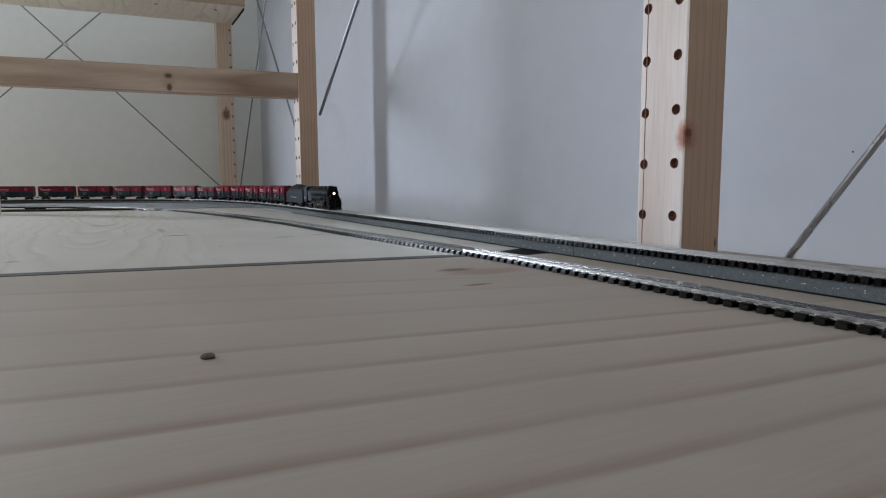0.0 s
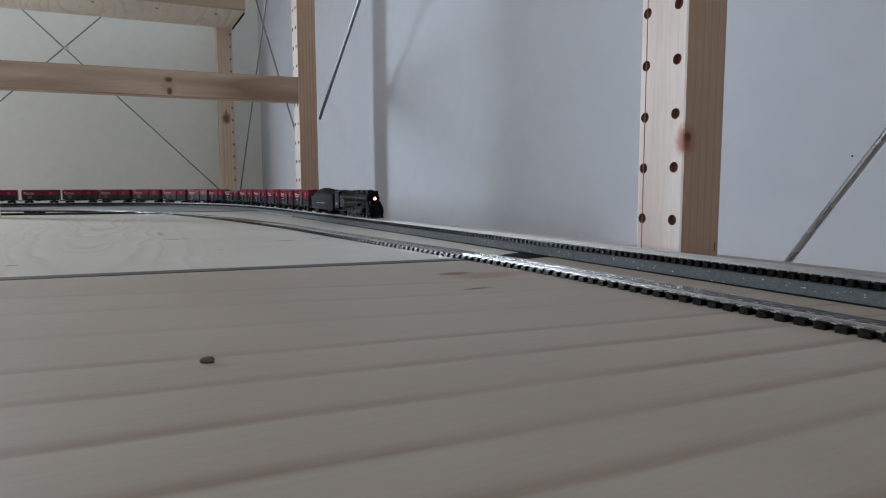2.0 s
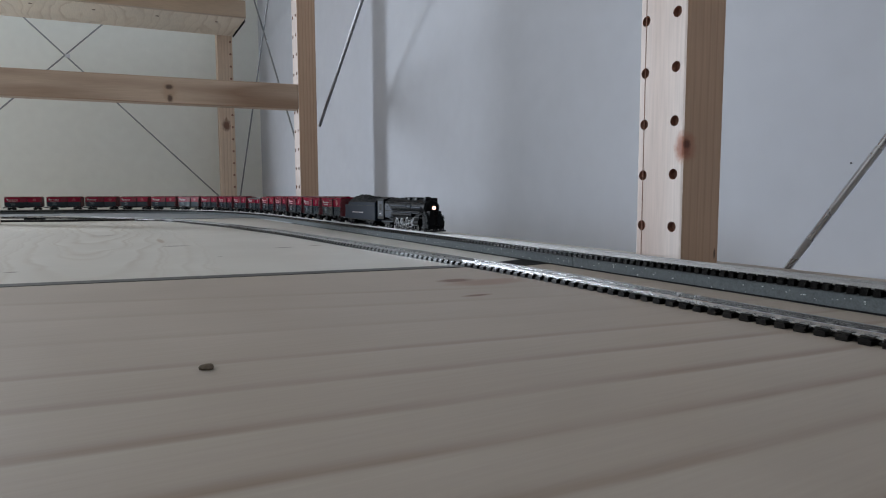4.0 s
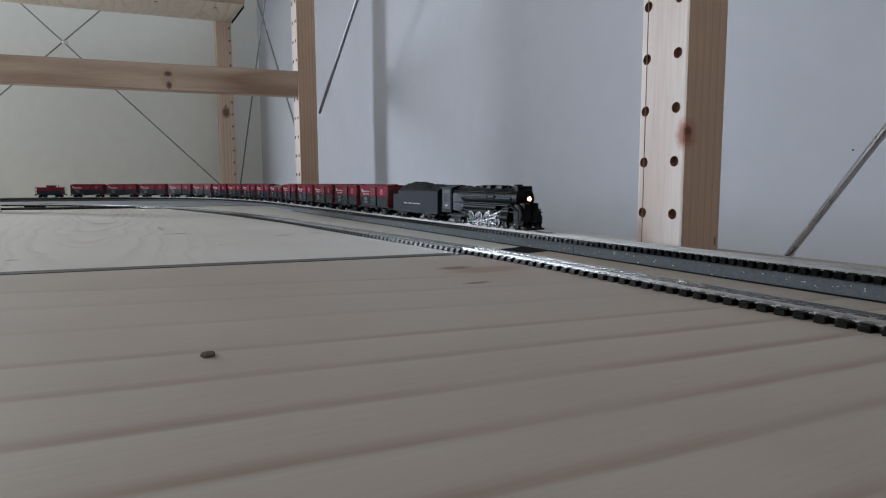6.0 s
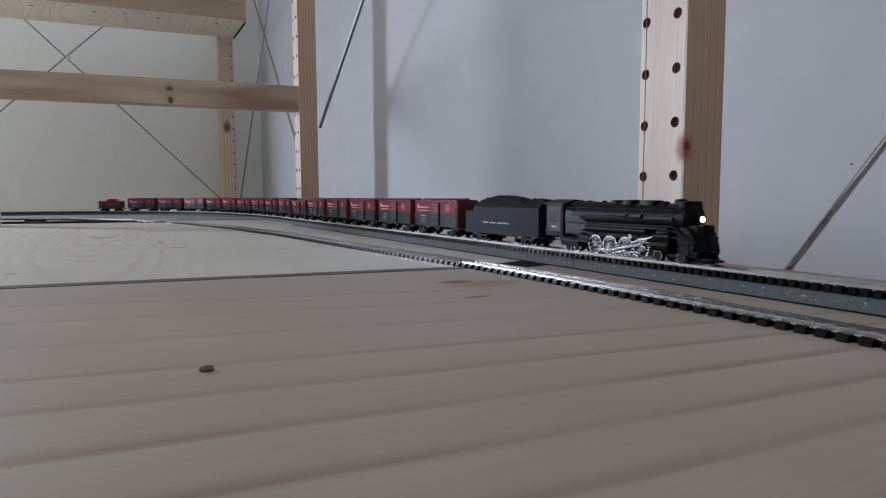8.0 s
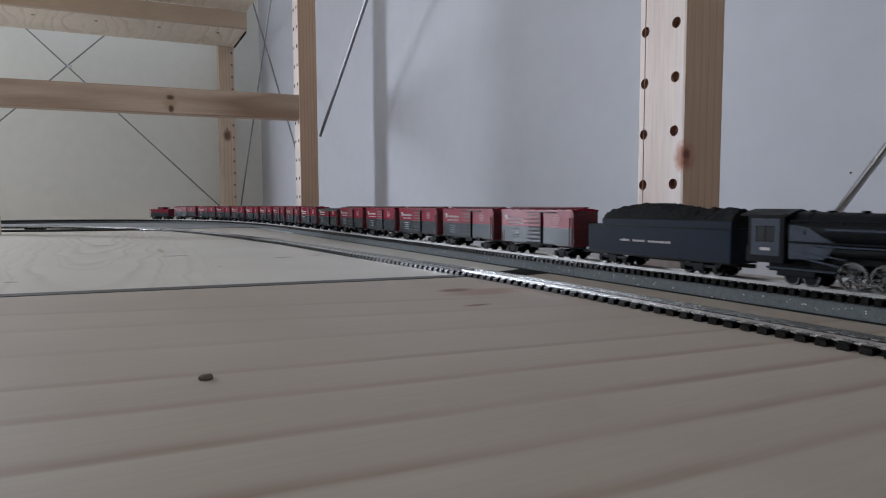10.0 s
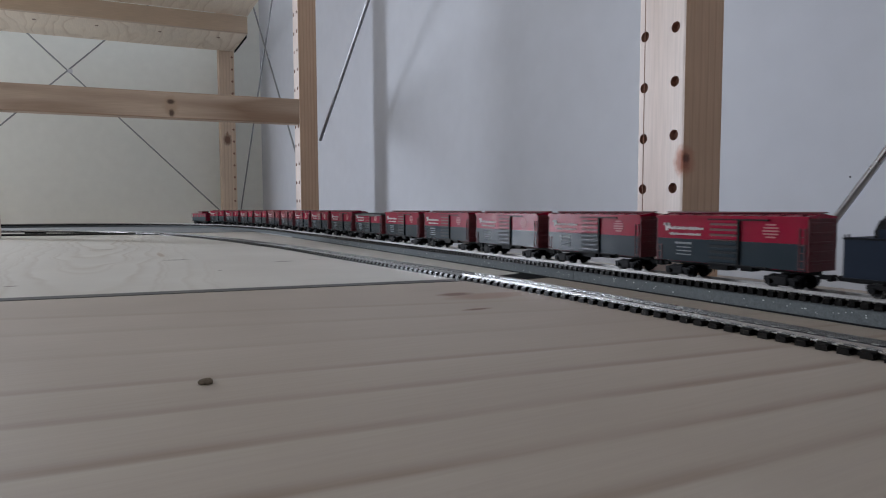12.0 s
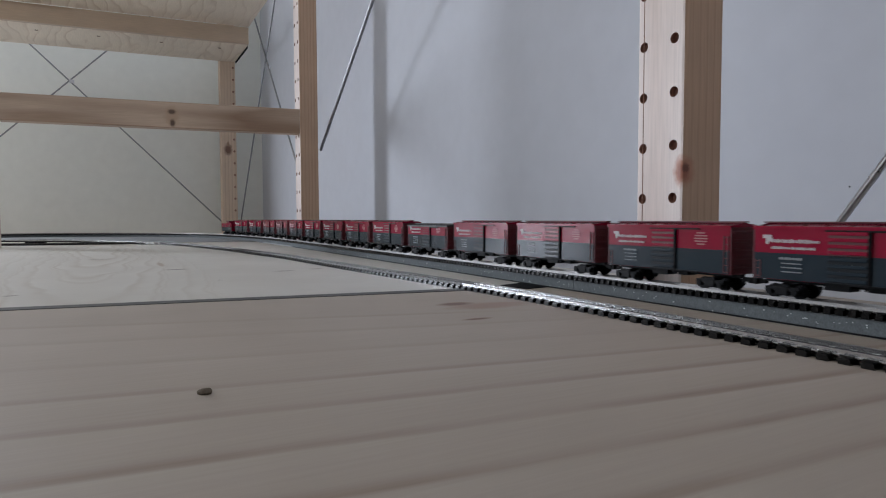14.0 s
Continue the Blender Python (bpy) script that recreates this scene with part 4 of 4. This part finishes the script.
def locomotive():
    o = thing("steam_locomotive", "black model steam locomotive with lit headlight and bright wheels", "locomotive", group="freight train")
    # local x forward, rails at z 0; cab rear at -0.053, pilot tip at 0.066
    bz = 0.0215
    bm = bmesh.new()
    tube(bm, (-0.036, 0, bz), (-0.014, 0, bz), 0.0083, 0.0080, 32)
    tube(bm, (-0.014, 0, bz), (0.022, 0, bz), 0.0080, 0.0072, 32)
    tube(bm, (0.022, 0, bz), (0.0525, 0, bz), 0.0074, 0.0074, 32)
    part("boiler", bm, BLACK, o, "black cylindrical boiler", True)
    for x, r in ((-0.028, 0.0084), (-0.018, 0.0082), (-0.008, 0.0079), (0.003, 0.0077), (0.014, 0.0075), (0.0225, 0.0077), (0.0380, 0.0076), (0.0520, 0.0076)):
        bm = bmesh.new()
        tube(bm, (x - 0.0004, 0, bz), (x + 0.0004, 0, bz), r, r, 32)
        part("boiler_band", bm, BLACK, o, smooth=True)
    bm = bmesh.new()
    tube(bm, (0.0523, 0, bz), (0.0537, 0, bz), 0.0070, 0.0062, 28)
    tube(bm, (0.0537, 0, bz), (0.0545, 0, bz), 0.0036, 0.0030, 20)
    part("smokebox_door", bm, BLACK, o, smooth=True)
    bm = bmesh.new()
    tube(bm, (0.0530, 0, bz), (0.0572, 0, bz), 0.0022, 0.0024, 18)
    box(bm, (0.0530, -0.0016, bz - 0.0032), (0.0562, 0.0016, bz - 0.0018), 0.0003)
    lamp = part("headlight", bm, BLACK, o, smooth=True)
    bm = bmesh.new()
    bmesh.ops.create_uvsphere(bm, u_segments=16, v_segments=10, radius=0.0015)
    bmesh.ops.scale(bm, vec=(0.6, 1, 1), verts=bm.verts)
    part("lens", bm, LAMP, lamp, "glowing warm headlight lens", True, pose(0.0571, 0, bz))
    for name, x0, x1, z, w in (("smokestack", 0.0420, 0.0462, 0.0312, 0.0028), ("sand_dome", 0.0205, 0.0300, 0.0306, 0.0040), ("steam_dome", 0.0075, 0.0145, 0.0308, 0.0038), ("turret", -0.0020, 0.0030, 0.0306, 0.0030), ("feedwater_heater", 0.0475, 0.0525, 0.0302, 0.0062)):
        part(name, boxes(((x0, -w, bz + 0.0045), (x1, w, z)), bevel=0.0011), BLACK, o, smooth=True)
    # cab
    cab = part("cab", boxes(((-0.0530, -0.0088, 0.0085), (-0.0520, 0.0088, 0.0150)), ((-0.0520, -0.0091, 0.0085), (-0.0360, -0.0083, 0.0280)), ((-0.0520, 0.0083, 0.0085), (-0.0360, 0.0091, 0.0280)), ((-0.0370, -0.0088, 0.0085), (-0.0358, 0.0088, 0.0290)), bevel=0.0002), BLACK, o)
    part("cab_roof", roof_mesh(-0.0555, -0.0345, 0.0090, 0.0278, 0.0030), BLACK, cab)
    part("cab_panel", mirrored([(-0.0505, -0.0378, 0.0115, 0.0172, 0.0089, 0.00935), (-0.0505, -0.0378, 0.0238, 0.0268, 0.0089, 0.00935), (-0.0505, -0.0482, 0.0172, 0.0238, 0.0089, 0.00935), (-0.0400, -0.0378, 0.0172, 0.0238, 0.0089, 0.00935)]), BOILERGREY, cab, "grey cab side")
    part("cab_window", mirrored([(-0.0480, -0.0443, 0.0176, 0.0234, 0.0089, 0.0092), (-0.0437, -0.0402, 0.0176, 0.0234, 0.0089, 0.0092)]), GLASS, cab)
    part("number_bar", mirrored([(-0.0462, -0.0418, 0.0136, 0.0148, 0.0093, 0.0095)]), MARK, cab, "pale number bar")
    # firebox, running boards, pipes
    for sd in (-1, 1):
        bm = bmesh.new()
        side_of = [(-0.0348, 0.0105), (-0.0348, 0.0245), (-0.0265, 0.0238), (-0.0150, 0.0170), (-0.0200, 0.0112)]
        inner, outer = [[bm.verts.new((x, sd * y, z)) for x, z in side_of] for y in (0.0050, 0.0083)]
        bm.faces.new(inner), bm.faces.new(list(reversed(outer)))
        for i in range(5):
            j = (i + 1) % 5
            bm.faces.new((inner[i], outer[i], outer[j], inner[j]))
        bmesh.ops.bevel(bm, geom=list(bm.edges), offset=0.0004, segments=2, affect="EDGES")
        part("firebox_side", bm, BOILERGREY, o, "grey firebox side")
    part("running_board", mirrored([(-0.0340, 0.0480, 0.0172, 0.0180, 0.0060, 0.0092), (0.0460, 0.0600, 0.0120, 0.0128, 0.0030, 0.0090)], 0.0002), BLACK, o)
    bm = bmesh.new()
    for s in (-1, 1):
        tube(bm, (0.047, s * 0.0086, 0.0178), (0.0560, s * 0.0080, 0.0124), 0.0006, seg=8)
        tube(bm, (-0.034, s * 0.0084, 0.0262), (0.048, s * 0.0078, 0.0256), 0.00028, seg=6)
        for x in (-0.030, -0.014, 0.002, 0.018, 0.034, 0.047):
            tube(bm, (x, s * 0.0070, 0.0250), (x, s * 0.0082, 0.0259), 0.00028, seg=6)
    part("handrail", bm, BLACK, o)
    bm = bmesh.new()
    for s in (-1, 1):
        tube(bm, (-0.020, s * 0.0079, 0.0228), (0.0150, s * 0.0076, 0.0225), 0.00075, seg=10)
        tube(bm, (0.0180, s * 0.0076, 0.0222), (0.0260, s * 0.0076, 0.0222), 0.00125, seg=12)
        tube(bm, (0.0280, s * 0.0074, 0.0216), (0.0460, s * 0.0072, 0.0214), 0.0012, seg=12)
    part("side_pipe", bm, BOILERGREY, o, "paler grey side pipes", True)
    part("air_tank", (lambda b: ([tube(b, (-0.016, s * 0.0078, 0.0146), (0.030, s * 0.0078, 0.0146), 0.0020, seg=16) for s in (-1, 1)], b)[1])(bmesh.new()), BLACK, o, smooth=True)
    part("frame", boxes(((-0.0460, -0.0034, 0.0048), (0.0540, 0.0034, 0.0105)), ((-0.034, -0.0055, 0.0100), (0.048, 0.0055, 0.0160)), bevel=0.0004), BLACK, o)
    bm = bmesh.new()
    for s in (-1, 1):
        tube(bm, (0.0345, s * 0.0073, 0.0082), (0.0450, s * 0.0073, 0.0082), 0.0030, seg=20)
        tube(bm, (0.0350, s * 0.0066, 0.0125), (0.0445, s * 0.0066, 0.0125), 0.0023, seg=18)
        box(bm, (0.0360, s * 0.0060 - 0.002, 0.0075), (0.0435, s * 0.0060 + 0.002, 0.0150), 0.0004)
    part("cylinder", bm, BLACK, o, smooth=True)
    bm = bmesh.new()
    box(bm, (0.0560, -0.0090, 0.0068), (0.0602, 0.0090, 0.0100), 0.0005)
    box(bm, (0.0600, -0.0015, 0.0045), (0.0650, 0.0015, 0.0066), 0.0004)
    box(bm, (0.0585, -0.0080, 0.0008), (0.0640, 0.0080, 0.0020), 0.0003)
    pilot = part("pilot", bm, BLACK, o, "slatted black pilot")
    for k in range(9):
        y = -0.0076 + k * 0.0019
        bm = bmesh.new()
        tube(bm, (0.0590, y * 0.85, 0.0072), (0.0650 - abs(y) * 0.45, y, 0.0012), 0.0005, seg=6)
        part("slat", bm, BLACK, pilot)
    part("pilot_deck", boxes(((0.0480, -0.0066, 0.0060), (0.0580, 0.0066, 0.0150)), ((0.0540, -0.0058, 0.0105), (0.0600, -0.0018, 0.0188)), ((0.0540, 0.0022, 0.0105), (0.0600, 0.0058, 0.0188)), bevel=0.0008), BLACK, o)
    for s in (-1, 1):
        bm = bmesh.new()
        y0, y1 = sorted((s * 0.0003, s * 0.0080))
        outline = [(0.0500, 0.0050), (0.0500, 0.0178), (0.0550, 0.0174), (0.0600, 0.0132), (0.0618, 0.0060), (0.0605, 0.0030)]
        inner, outer = [[bm.verts.new((x, y, z)) for x, z in outline] for y in (y0, y1)]
        bm.faces.new(inner), bm.faces.new(list(reversed(outer)))
        for i in range(6):
            j = (i + 1) % 6
            bm.faces.new((inner[i], outer[i], outer[j], inner[j]))
        bmesh.ops.bevel(bm, geom=list(bm.edges), offset=0.0005, segments=2, affect="EDGES")
        part("pump_shield", bm, BLACK, o, "black sloped air pump shield")
        bm = bmesh.new()
        for k in range(3):
            box(bm, (0.0520, min(s * 0.0074, s * 0.0094), 0.0018 + k * 0.0034), (0.0572, max(s * 0.0074, s * 0.0094), 0.0023 + k * 0.0034))
        tube(bm, (0.0575, s * 0.0090, 0.0020), (0.0575, s * 0.0090, 0.0150), 0.0003, seg=6)
        part("step", bm, BLACK, o, "black footstep irons")
    # skirt piping below the running boards and small fittings on the boiler top
    bm = bmesh.new()
    for s in (-1, 1):
        tube(bm, (-0.024, s * 0.0090, 0.0165), (0.044, s * 0.0090, 0.0165), 0.0004, seg=6)
        tube(bm, (-0.033, s * 0.0080, 0.0120), (-0.014, s * 0.0086, 0.0090), 0.0005, seg=6)
        tube(bm, (-0.033, s * 0.0080, 0.0140), (-0.012, s * 0.0086, 0.0118), 0.0004, seg=6)
        tube(bm, (-0.044, s * 0.0078, 0.0066), (-0.016, s * 0.0078, 0.0066), 0.0005, seg=6)
    part("injector_pipe", bm, BOILERGREY, o, "thin grey injector pipes", True)
    for x, w, z in ((-0.030, 0.0016, 0.0304), (-0.0225, 0.0020, 0.0302), (-0.0100, 0.0018, 0.0302), (0.0180, 0.0014, 0.0300), (0.0345, 0.0024, 0.0300)):
        bm = bmesh.new()
        tube(bm, (x, 0, bz + 0.006), (x, 0, z), w, w * 0.8, 12)
        part("boiler_fitting", bm, BLACK, o, smooth=True)
    lead = part("lead_truck", boxes(((0.0335, -0.0042, 0.0022), (0.0525, 0.0042, 0.0040)), bevel=0.0003), BOGIE, o)
    for x in (0.0355, 0.0500):
        wheelset(lead, x, 0.0027, WHEEL)
    trail = part("trailing_truck", boxes(((-0.0400, -0.0072, 0.0034), (-0.0240, -0.0062, 0.0060)), ((-0.0400, 0.0062, 0.0034), (-0.0240, 0.0072, 0.0060)), ((-0.0400, -0.0072, 0.0040), (-0.0370, 0.0072, 0.0056)), bevel=0.0004), BOGIE, o)
    for x in (-0.0340, -0.0262):
        wheelset(trail, x, 0.0032, WHEEL)
    drivers = [spoked_wheel(o, x) for x in DRIVER_X]
    rods = []
    for s in (-1, 1):
        bm = bmesh.new()
        y0, y1 = min(s * 0.0062, s * 0.0068), max(s * 0.0062, s * 0.0068)
        box(bm, (DRIVER_X[0], y0, -0.0005), (DRIVER_X[3], y1, 0.0005), 0.0001)
        for x in DRIVER_X:
            tube(bm, (x, y0, 0), (x, y1, 0), 0.0010, seg=12)
        rods.append(part("side_rod", bm, RIM, o, "bright steel coupling rod"))
    mains = []
    for s in (-1, 1):
        bm = bmesh.new()
        y0, y1 = min(s * 0.0070, s * 0.0075), max(s * 0.0070, s * 0.0075)
        box(bm, (0, y0, -0.0006), (0.0250, y1, 0.0006), 0.0001)
        tube(bm, (0, y0, 0), (0, y1, 0), 0.0012, seg=12)
        tube(bm, (0.0250, y0, 0), (0.0250, y1, 0), 0.0010, seg=12)
        mains.append(part("main_rod", bm, RIM, o, "bright steel main rod"))
    part("slide_bar", mirrored([(0.0235, 0.0350, 0.0090, 0.0094, 0.0068, 0.0078), (0.0235, 0.0350, 0.0064, 0.0068, 0.0068, 0.0078), (0.0345, 0.0350, 0.0064, 0.0094, 0.0068, 0.0078)]), RIM, o)
    bm = bmesh.new()
    for s in (-1, 1):
        box(bm, (0.0, -0.0004, -0.0004), (0.0150, 0.0004, 0.0004), 0, Matrix.Translation((0.0195, s * 0.0078, 0.0085)) @ Matrix.Rotation(radians(-14), 4, "Y"))
        box(bm, (0.0175, s * 0.0080 - 0.0004, 0.0105), (0.0200, s * 0.0080 + 0.0004, 0.0165), 0.0002)
    part("valve_gear", bm, RIM, o, "bright valve gear links")
    return o, drivers, rods, mains


loco, drivers, side_rods, main_rods = locomotive()
ten = tender()
first = boxcar()
cars = [first]
for k in range(1, 15):
    cars.append(boxcar(True) if k == 5 else copy_thing(first, Matrix()))
cab_end = caboose()

SPEED = 0.0701
GONE = 12.5


def on_track(s, base):
    """The pose of a vehicle whose middle is s metres along the main track."""
    (a, _), (b, _) = track_at(s - base / 2), track_at(s + base / 2)
    mid, d = (a + b) / 2, a - b
    return Matrix.Translation((mid.x, mid.y, RAIL_TOP)) @ Matrix.Rotation(math.atan2(d.y, d.x), 4, "Z")


def motions():
    times = [0.5 * k for k in range(29)]

    def run(thing_, s0, base):
        walk(thing_, [(t, on_track(s0 + SPEED * (GONE - t), base)) for t in times])

    run(loco, -0.0550, 0.040)
    run(ten, 0.0492, 0.053)
    for k, c in enumerate(cars):
        run(c, 0.1870 - L2 + 0.0873 * k, 0.0524)
    run(cab_end, 1.4907 - 0.0335, 0.035)
    # driving wheels roll, rods follow their pins
    turn = [(2 * k / FPS, SPEED * 2 * k / FPS / DRIVER_R) for k in range(211)]
    for w, x in zip(drivers, DRIVER_X):
        walk(w, [(t, Matrix.Translation((x, 0, DRIVER_R)) @ Matrix.Rotation(a, 4, "Y")) for t, a in turn])
    pin = 0.0026
    for r in side_rods:
        walk(r, [(t, pose(pin * math.cos(a), 0, DRIVER_R - pin * math.sin(a))) for t, a in turn])
    for r in main_rods:
        rows = []
        for t, a in turn:
            px, pz = DRIVER_X[1] + pin * math.cos(a), DRIVER_R - pin * math.sin(a)
            rows.append((t, Matrix.Translation((px, 0, pz)) @ Matrix.Rotation(math.asin((pz - 0.0077) / 0.025), 4, "Y")))
        walk(r, rows)


motions()
